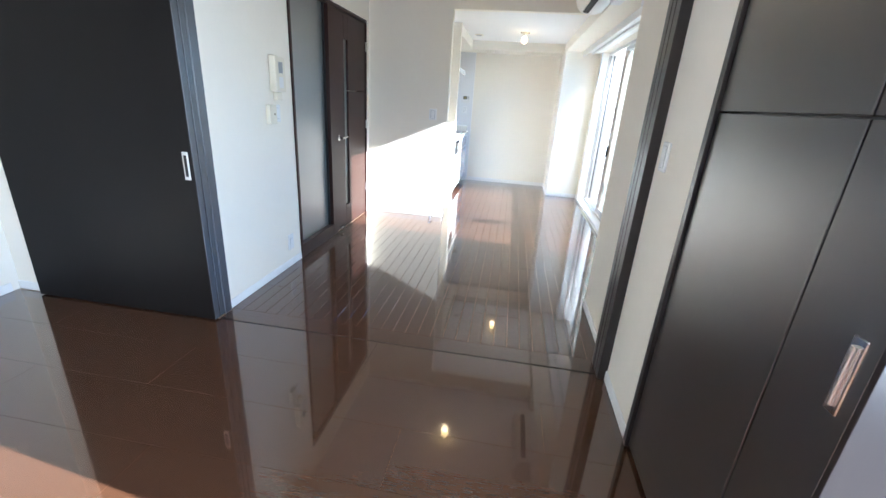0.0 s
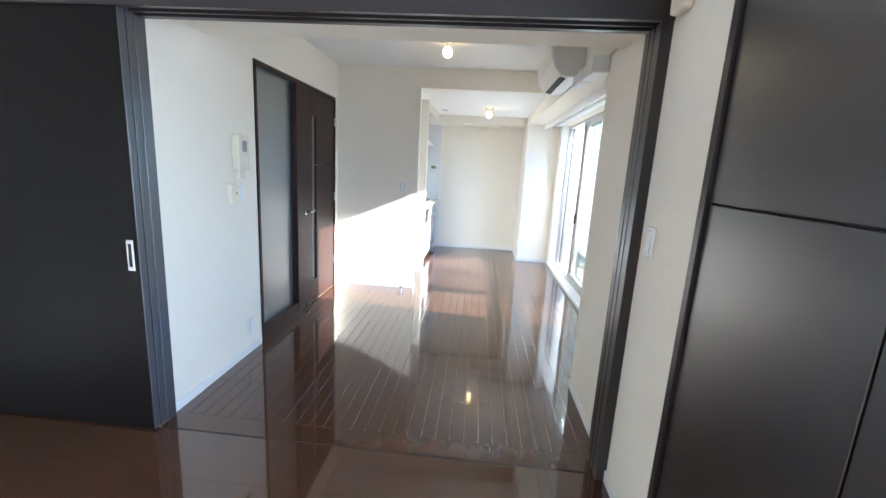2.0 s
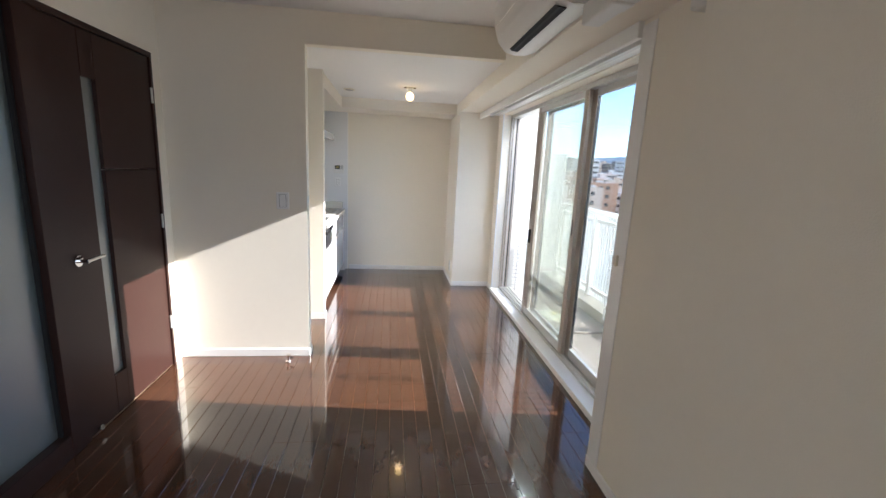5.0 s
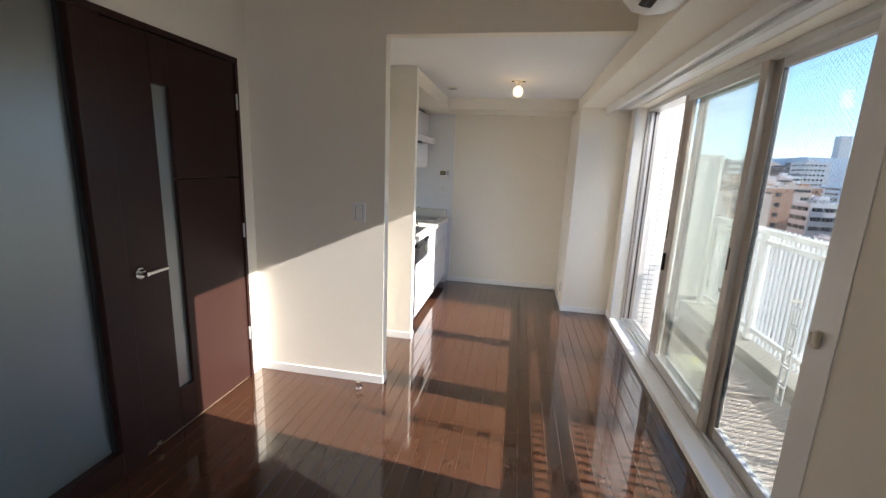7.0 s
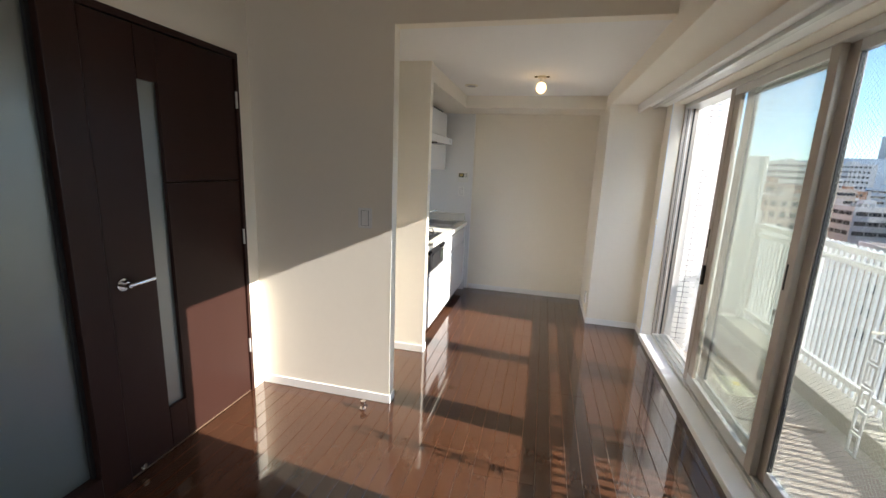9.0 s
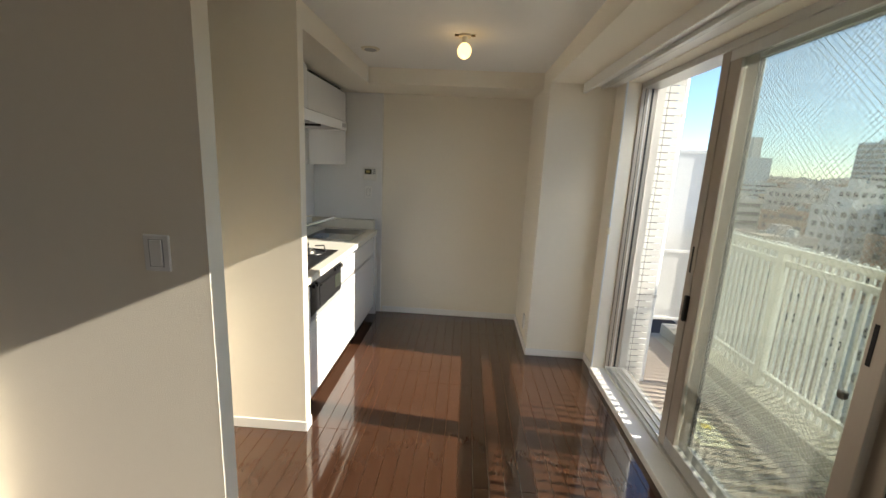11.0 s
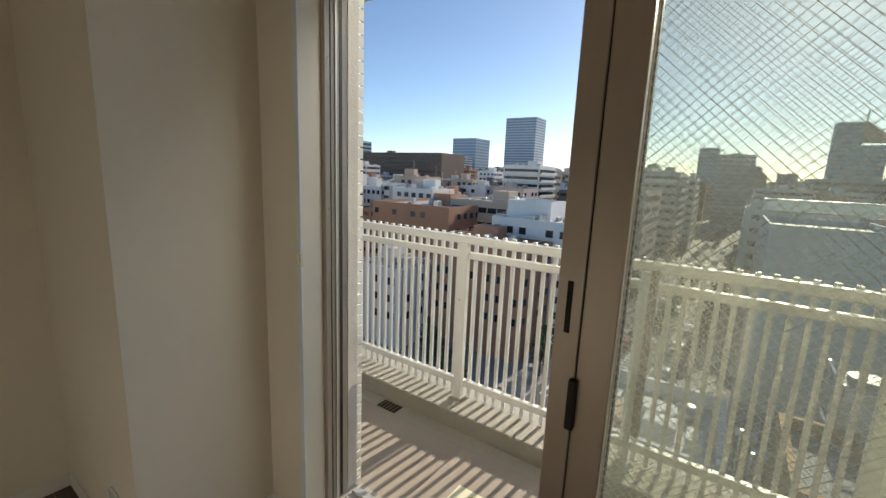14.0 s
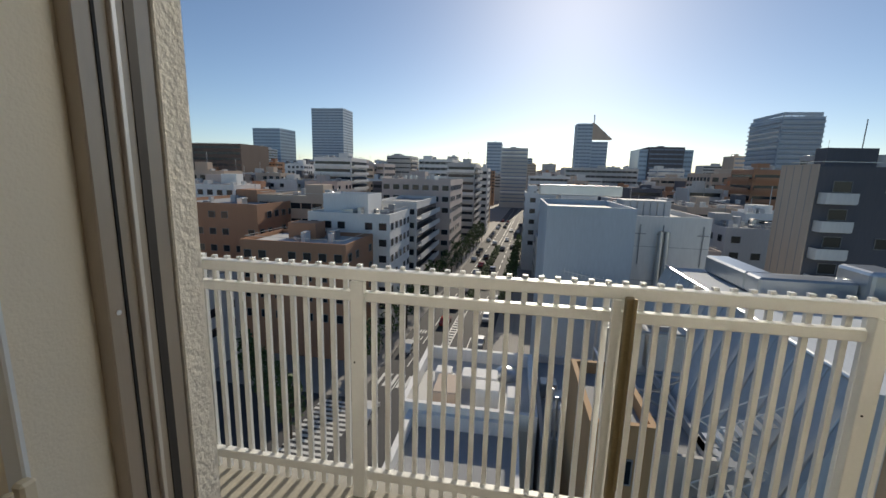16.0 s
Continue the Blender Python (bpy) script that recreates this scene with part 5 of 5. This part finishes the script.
fs = thing("fire_stair", (21, -6, -20), "zigzag steel fire stair with white rails", "stair")
for k in range(5):
    z = -19.5 + k * 1.9
    a, b = (-7.6, -4.4) if k % 2 else (-4.4, -7.6)
    bm = bmesh.new()
    for i in range(9):
        y = a + (b - a) * i / 8
        box(bm, 21.2, 22.4, y - 0.18, y + 0.18, z + 1.9 * i / 8, z + 1.9 * i / 8 + 0.05)
    part("flight", bm, M_METAL, fs)
    for xx in (21.2, 22.4):
        hr = part("handrail", rod(bmesh.new(), (xx, a, z + 1.0), (xx, b, z + 2.9), 0.045, 6), M_RAIL, fs)
        for i in range(5):
            y = a + (b - a) * i / 4
            part("rail_post", rod(bmesh.new(), (xx, y, z + 1.9 * i / 4), (xx, y, z + 1.9 * i / 4 + 1.0), 0.03, 5), M_RAIL, hr)

# ---- avenue ----
AV = Matrix.Translation((40, 17.5, GZ)) @ Matrix.Rotation(-0.05, 4, "Z")


def laid(bm):
    bmesh.ops.transform(bm, verts=bm.verts, matrix=AV)
    return bm


structure("road", laid(solid(-120, 1400, -7.6, 7.6, 0, 0.02)), M_ASPHALT, "grey asphalt avenue with lane markings", "road")
structure("side_road", solid(34, 48, 24, 420, GZ, GZ + 0.016), M_ASPHALT, "grey asphalt side street", "road")
structure("pavement_north", laid(solid(9, 1400, 7.6, 12.0, 0, 0.15, 0.02)), M_PAVE, "paved sidewalk along the avenue", "pavement")
structure("pavement_south", laid(solid(-10, 1400, -11.0, -7.6, 0, 0.15, 0.02)), M_PAVE, "paved sidewalk along the avenue", "pavement")
bm = bmesh.new()
for i in range(60):
    for v in (-3.8, 3.9):
        box(bm, i * 9.0, i * 9.0 + 5, v - 0.09, v + 0.09, 0.021, 0.026)
box(bm, 8, 700, 0.5, 0.7, 0.021, 0.026), box(bm, 8, 700, -0.8, -0.6, 0.021, 0.026)
for i in range(24):
    box(bm, 14 + i * 1.3, 14.6 + i * 1.3, -0.6, 0.5, 0.021, 0.026)
structure("lane_markings", laid(bm), M_PAINT, "white painted lane lines", "road marking")
bm = bmesh.new()
for i in range(4):
    for k in range(4):
        box(bm, 22 + i * 3.2, 23.6 + i * 3.2, 4.7 + k * 0.5, 4.85 + k * 0.5 + 0.1 * (i % 2), 0.021, 0.027)
structure("lane_lettering", laid(bm), M_PAINT, "worn white painted lane lettering as bars", "road marking")
cw = thing("crosswalk", (42, 26.5, GZ + 0.02), "white striped pedestrian crossing", "crosswalk")
for i in range(13):
    part("stripe", solid(35.6 + i * 0.9, 36.05 + i * 0.9, 23.4, 29.0, GZ + 0.021, GZ + 0.026), M_PAINT, cw)
cw = thing("crosswalk", (62, 17, GZ + 0.02), "white striped crossing over the avenue", "crosswalk")
for i in range(14):
    part("stripe", laid(solid(11.5, 15.2, -6.8 + i * 1.0, -6.35 + i * 1.0, 0.021, 0.027)), M_PAINT, cw)
med = thing("hedge", (120, 13, GZ), "clipped green hedge on the avenue's median", "hedge")
bm = bmesh.new()
for i in range(420):
    u = random.uniform(48, 130)
    bmesh.ops.create_icosphere(bm, subdivisions=1, radius=random.uniform(0.25, 0.5), matrix=Matrix.Translation((u, random.uniform(-1.1, 1.1) - 0.1, random.uniform(0.2, 0.8))))
part("foliage", laid(bm), M_LEAF, med)


def car(u, v, paint, label, flip=False, name="car"):
    m = AV @ Matrix.Translation((u, v, 0.02)) @ Matrix.Rotation(math.pi if flip else 0, 4, "Z")
    t = thing(name, m.translation, label, "car")
    prof = [(-2.2, 0.35), (-2.2, 0.85), (-1.9, 0.95), (-1.1, 0.98), (-0.5, 1.45), (1.0, 1.48), (1.7, 1.0), (2.15, 0.9), (2.2, 0.35)]
    bm = prism(bmesh.new(), prof, "y", -0.85, 0.85)
    bmesh.ops.transform(bm, verts=bm.verts, matrix=m)
    part("body", bm, paint, t)
    bm = prism(bmesh.new(), [(-0.98, 1.0), (-0.5, 1.40), (0.98, 1.42), (1.55, 1.0)], "y", -0.87, 0.87)
    bmesh.ops.transform(bm, verts=bm.verts, matrix=m)
    part("windows", bm, M_DGLASS, t)
    for wx in (-1.35, 1.35):
        for wy in (-0.8, 0.8):
            bm = rod(bmesh.new(), (wx, wy - 0.1, 0.33), (wx, wy + 0.1, 0.33), 0.33, 14)
            bmesh.ops.transform(bm, verts=bm.verts, matrix=m)
            part("wheel", bm, M_RUBBER, t)


PAINTS = [(material("car_white", (0.7, 0.7, 0.69), 0.25, coat=0.5), "white parked-looking car on the avenue"), (material("car_black", (0.02, 0.02, 0.022), 0.2, coat=0.6), "black car on the avenue"),
          (material("car_silver", (0.4, 0.41, 0.42), 0.3, metal=0.5), "silver car on the avenue"), (material("car_red", (0.3, 0.03, 0.025), 0.25, coat=0.5), "red car on the avenue")]
rc = random.Random(4)
for i in range(34):
    lane = rc.choice((-5.6, -2.2, 2.2, 5.6, 5.6))
    u = 18 + i * 6.2 + rc.uniform(-1.5, 1.5)
    paint, lab = PAINTS[rc.choice((0, 0, 1, 1, 2, 2, 3))]
    car(u, lane, paint, lab, lane > 0)
car(4.0, 4.6, PAINTS[0][0], "white van-like car waiting at the crossing")


def tree(u, v, h, seed):
    r = random.Random(seed)
    base = AV @ Vector((u, v, 0.1))
    t = thing("street_tree", base, "green street tree beside the avenue", "tree", "street trees")
    bm = rod(bmesh.new(), base, base + Vector((0, 0, h * 0.45)), 0.16, 8, 0.10)
    for k in range(5):
        a = r.uniform(0, math.tau)
        rod(bm, base + Vector((0, 0, h * r.uniform(0.3, 0.45))), base + Vector((math.cos(a) * 1.2, math.sin(a) * 1.2, h * r.uniform(0.55, 0.75))), 0.07, 6, 0.03)
    part("trunk", bm, M_BARK, t)
    verts, faces = [], []
    for k in range(420):
        a, z = r.uniform(0, math.tau), r.uniform(0.28, 1.0)
        rad = 1.7 * (1 - abs((z - 0.55) / 0.5) ** 2.2) * r.uniform(0.35, 1.0) * (h / 8)
        c = Vector((math.cos(a) * rad + r.gauss(0, 0.15), math.sin(a) * rad + r.gauss(0, 0.15), z * h))
        n = Vector((r.gauss(0, 1), r.gauss(0, 1), r.gauss(0, 1))).normalized()
        p = n.orthogonal().normalized() * r.uniform(0.16, 0.32)
        q = n.cross(p)
        i0 = len(verts)
        verts.extend(c + o for o in (p, q * 0.7, -p, -q * 0.7))
        faces.append((i0, i0 + 1, i0 + 2, i0 + 3))
    me = bpy.data.meshes.new("crown")
    me.from_pydata(verts, [], faces)
    me.materials.append(M_LEAF)
    ob = new("crown", me)
    ob.parent = t
    return t


for i in range(16):
    tree(16 + i * 8.5, 8.8, 8 + (i * 37 % 5) * 0.6, i)
for i in range(9):
    tree(46 + i * 9, -8.6, 7 + (i * 29 % 4) * 0.6, 50 + i)
for i in range(5):
    tree(-2 + i * 2.4, 11 + i * 3.2, 7.5, 80 + i)

# ---- filling blocks of the further town ----
rt = random.Random(11)
tones = [F_WHITE, F_PALE, F_GREY, F_TAN, F_PINK, F_BROWN, F_STEEL]
words = {"white_render": "white", "pale_grey_tile": "pale grey", "grey_concrete": "grey", "tan_brick": "tan", "pinkish_grey_tile": "pinkish grey", "russet_tile": "russet", "hazed_blue_panel": "blue grey"}
far = bmesh.new()
far_glass = bmesh.new()
for belt in range(15):
    x = 100 + belt * 42 + belt * belt * 3.2
    step = 15 + belt * 2.2
    y = -x * 1.05 - 20
    while y < x * 1.5 + 30:
        w = rt.uniform(0.6, 0.95) * step
        mid = y + w / 2
        av = 17.5 - 0.05 * (x - 40)
        if abs(mid - av) > 13 + w / 2 and not (belt == 0 and 15 < mid < 75) and not (belt == 1 and 18 < mid < 60):
            top = min(rt.uniform(-17, -3) + belt * 1.0 + (rt.random() < 0.12) * rt.uniform(3, 9), 4 + belt * 0.9)
            if mid > x * 1.1 and belt < 4:
                top = min(top, -7.0 + belt * 2.5)
            m = rt.choice(tones if mid < x else tones[1:])
            xx = x + rt.uniform(0, 14)
            if belt < 5:
                building(words[m.name] + " town building among many roofs", xx, step * 0.8, y, y + w, top, m, rt.choice(("grid", "band", "balcony")) if belt < 2 else rt.choice(("band", "balcony")),
                         "s" if mid > av else "n", 3.3, 3.2, (1.6, 1.4), see=13, tops=True, name="town_building", roof=rt.choice((M_ROOF, M_ROOFL)))
            else:
                box(far, xx, xx + step * 0.8, y, y + w, GZ, top)
                hx, hy = xx + step * rt.uniform(0.1, 0.5), y + w * rt.uniform(0.1, 0.6)
                box(far, hx, hx + step * 0.2, hy, hy + w * 0.25, top, top + rt.uniform(2, 4))
                for k in range(4):
                    z = top - 2.4 - k * 3.4
                    box(far_glass, xx - 0.06, xx + 0.1, y + w * 0.06, y + w * 0.94, z, z + 1.5)
        y += step * rt.uniform(0.95, 1.25)
M_FAR = material("mixed_town_render", (0.50, 0.48, 0.46), 0.85, vary=0.2, scale=0.05, island=0.7)
ft = thing("distant_town", (500, 0, GZ), "mixed grey and tan roofs of the distant town", "town")
tagged(part("walls", far, M_FAR, ft), kind="stuff")
tagged(part("window_bands", far_glass, M_DGLASS, ft), kind="stuff")
tagged(ft, kind="stuff")


class Blocks:
    """Many small boxes gathered as plain lists, joined into one mesh at the end."""
    def __init__(self):
        self.verts, self.faces = [], []

    def add(self, x0, x1, y0, y1, z0, z1):
        n = len(self.verts)
        self.verts += [(x, y, z) for z in (z0, z1) for x, y in ((x0, y0), (x1, y0), (x1, y1), (x0, y1))]
        self.faces += [tuple(n + i for i in f) for f in ((3, 2, 1, 0), (4, 5, 6, 7), (0, 1, 5, 4), (1, 2, 6, 5), (2, 3, 7, 6), (3, 0, 4, 7))]

    def join(self, name, mat, parent):
        me = bpy.data.meshes.new(name)
        me.from_pydata([Vector(v) - parent.location for v in self.verts], [], self.faces)
        me.materials.append(mat)
        ob = new(name, me)
        ob.parent = parent
        return tagged(ob, kind="stuff")


def town(name, label, plots, tints, seed):
    """A quarter of small houses: walls in several tints, window rows, parapets and roof clutter."""
    r = random.Random(seed)
    t = thing(name, (plots[0][0], plots[0][1], GZ), label, "town")
    walls, panes, clutter = [Blocks() for _ in tints], Blocks(), Blocks()
    for x, y, d, w, top in plots:
        bl = r.choice(walls)
        bl.add(x, x + d, y, y + w, GZ, top)
        p = 0.3
        for g in ((x, x + p, y, y + w), (x + d - p, x + d, y, y + w), (x + p, x + d - p, y, y + p), (x + p, x + d - p, y + w - p, y + w)):
            bl.add(*g, top, top + 0.8)
        hx, hy = x + d * r.uniform(0.2, 0.6), y + w * r.uniform(0.15, 0.6)
        bl.add(hx, hx + d * 0.25, hy, hy + w * 0.3, top, top + r.uniform(2.2, 3.6))
        for k in range(r.randint(3, 7)):
            ux, uy = x + d * r.uniform(0.08, 0.85), y + w * r.uniform(0.08, 0.85)
            clutter.add(ux, ux + r.uniform(0.7, 2.0), uy, uy + r.uniform(0.7, 1.6), top, top + r.uniform(0.7, 1.8))
        if r.random() < 0.5:
            clutter.add(hx + 0.4, hx + 0.52, hy + 0.4, hy + 0.52, top, top + r.uniform(5, 8))
        kind, fh = r.random(), r.uniform(2.9, 3.4)
        bay = r.uniform(2.2, 3.2)
        for k in range(min(7, int((top - GZ) / fh))):
            z = top - 1.9 - k * fh
            if kind < 0.35:
                panes.add(x - 0.06, x + 0.1, y + 0.6, y + w - 0.6, z, z + 1.3)
                panes.add(x + 0.6, x + d - 0.6, y - 0.06, y + 0.1, z, z + 1.3)
                continue
            for i in range(int((w - 0.8) / bay)):
                u = y + 0.6 + bay * i
                panes.add(x - 0.06, x + 0.1, u, u + bay * 0.55, z, z + 1.35)
            for i in range(int((d - 0.8) / bay)):
                u = x + 0.6 + bay * i
                panes.add(u, u + bay * 0.55, y - 0.06, y + 0.1, z, z + 1.35)
            if kind > 0.75:
                bl.add(x - 1.0, x, y + 0.3, y + w - 0.3, z - 0.9, z + 0.05)
    for bl, m in zip(walls, tints):
        if bl.verts:
            bl.join("walls", m, t)
    panes.join("windows", M_DGLASS, t)
    clutter.join("roof_units", M_ROOFL, t)
    return tagged(t, kind="stuff")


# quarter to the north, seen along the balcony
rq = random.Random(23)
plots, x = [], 26.0
while x < 700:
    step = 13 + x * 0.035
    y = max(62.0, x * 1.5 + 44)
    while y < 150 + x * 3.4:
        far_off = math.hypot(x, y)
        top = rq.uniform(-17, -7) + far_off * 0.036 + (rq.random() < 0.16) * rq.uniform(3, 9 + far_off * 0.02)
        plots.append((x + rq.uniform(0, step * 0.2), y, step * rq.uniform(0.6, 0.85), step * rq.uniform(0.6, 0.9), min(top, 3 + far_off * 0.025)))
        y += step * rq.uniform(1.0, 1.25)
    x += step * 1.15
town("north_town", "dense low town of grey, tan and russet houses", plots, (F_PALE, F_GREY, F_TAN, F_BROWN, F_PINK, F_DARK), 5)
building("broad blue grey hall building on the northern skyline", 230, 40, 395, 470, 19.0, F_STEEL, "blank", "", see=0, name="office_building")
building("slim grey chimney-like tower on the northern skyline", 262, 8, 412, 420, 38.0, F_GREY, "blank", "", tops=False, see=0, name="office_tower")
# small houses between the larger blocks
plots = []
for k in range(420):
    x = rq.uniform(95, 420)
    y = rq.uniform(-x * 0.95, x * 1.1 + 30)
    av = 17.5 - 0.05 * (x - 40)
    w = rq.uniform(8, 16)
    if av - 15 - w < y < av + 15 or (x < 170 and av - 15 < y < 66):
        continue
    plots.append((x, y, rq.uniform(8, 15), w, min(rq.uniform(-15, -5) + x * 0.024 + (rq.random() < 0.1) * rq.uniform(2, 8), 1 + x * 0.02)))
town("town_quarter", "crowded mid-rise town of pale, grey and tan houses", plots, (F_WHITE, F_PALE, F_GREY, F_TAN, F_PINK, F_DARK, F_BROWN), 6)
plots = []
for k in range(520):
    x = rq.uniform(420, 1300)
    y = rq.uniform(-x * 0.95, x * 1.1)
    plots.append((x, y, rq.uniform(14, 26), rq.uniform(10, 30), rq.uniform(-6, 6) + (x - 420) * 0.006 + (rq.random() < 0.2) * rq.uniform(4, 26)))
town("far_skyline", "far irregular skyline of grey and blue grey blocks", plots, (F_PALE, F_GREY, F_STEEL, F_TAN), 7)
for i, (x, y) in enumerate(((62, 82), (66, 96), (100, 88), (96, 70), (40, 60), (44, 78), (78, -30), (84, -44), (100, -52), (96, -24), (50, 48))):
    m = tones[1 + (i * 3) % 5]
    building(words[m.name] + " house in the near town", x, 11, y, y + 11, -15 + (i * 7 % 5) * 1.8, m, "grid", "s" if y > 17 else "n", 3.0, 3.0, (1.5, 1.2), see=12, name="town_building", roof=(M_ROOF, M_ROOFL)[i % 2])


# ---- facade tiles on the pier ----
pier = bpy.data.objects["facade_pier"]
tile_s = finish("tile", solid(-0.0475, 0.0475, -0.003, 0.003, -0.022, 0.022, 0.0012), M_TILE)
tile_e = finish("tile", solid(-0.003, 0.003, -0.0475, 0.0475, -0.022, 0.022, 0.0012), M_TILE)
for j in range(52):
    z = FZ + 0.03 + j * 0.05
    for i in range(2):
        ob = new("tile", tile_s)
        ob.parent = pier
        ob.location = (1.372 + 0.10 * i - 0.004, 6.3575, z)
    for i in range(3):
        ob = new("tile", tile_e)
        ob.parent = pier
        ob.location = (1.472, 6.415 + 0.10 * i, z)

# ---- floor strips ----
floor = bpy.data.objects["floor"]
PITCH, LONG = 0.0757, 1.818
strips = {}


def strip(x, y0, y1, along_y=True, wide=PITCH):
    """One oak strip with eased edges; alike strips share a mesh."""
    length = round(y1 - y0, 3)
    key = (length, along_y, wide)
    if key not in strips:
        hw, hl, e = wide / 2 - (0.0009 if wide < 0.2 else 0.0003), length / 2 - 0.0004, (0.0011 if wide < 0.2 else 0.0004)
        bm = bmesh.new()
        vs = [[bm.verts.new((sx * (hw - d), sy * (hl - d), z)) for sx, sy in ((-1, -1), (1, -1), (1, 1), (-1, 1))] for d, z in ((0, -0.004), (0, -0.0011), (e, 0.0))]
        for a, b in zip(vs, vs[1:]):
            for i in range(4):
                j = (i + 1) % 4
                bm.faces.new((a[i], a[j], b[j], b[i]))
        bm.faces.new(vs[-1])
        if not along_y:
            bmesh.ops.rotate(bm, verts=bm.verts, matrix=Matrix.Rotation(math.pi / 2, 3, "Z"))
        bmesh.ops.recalc_face_normals(bm, faces=bm.faces)
        strips[key] = finish("strip", bm, M_FLOOR if along_y else M_BOARD)
    ob = new("strip", strips[key])
    ob.parent = floor
    ob.location = (x, (y0 + y1) / 2, 0) if along_y else ((y0 + y1) / 2, x, 0)


x, col = -1.645 + PITCH / 2, 0
while x < 1.08:
    y = 1.872 - [1.45, 0.55, 1.0, 0.2, 1.3][(col // 4) % 5]
    while y < YF:
        a, b = max(y, 1.872), min(y + LONG, YF)
        if b - a > 0.03:
            strip(x, a, b)
        y += LONG
    x += PITCH
    col += 1
WIDE = 0.303
y, row = YD0 + 0.033 - WIDE / 2, 0
while y > BY0:
    x = BX0 - [1.2, 0.3, 0.9, 0.0][row % 4]
    while x < XW0:
        a, b = max(x, BX0), min(x + LONG, XW0)
        if b - a > 0.03 and not (a > XB and y > 0.44):
            strip(y, a, b, False, WIDE)
        x += LONG
    y -= WIDE
    row += 1
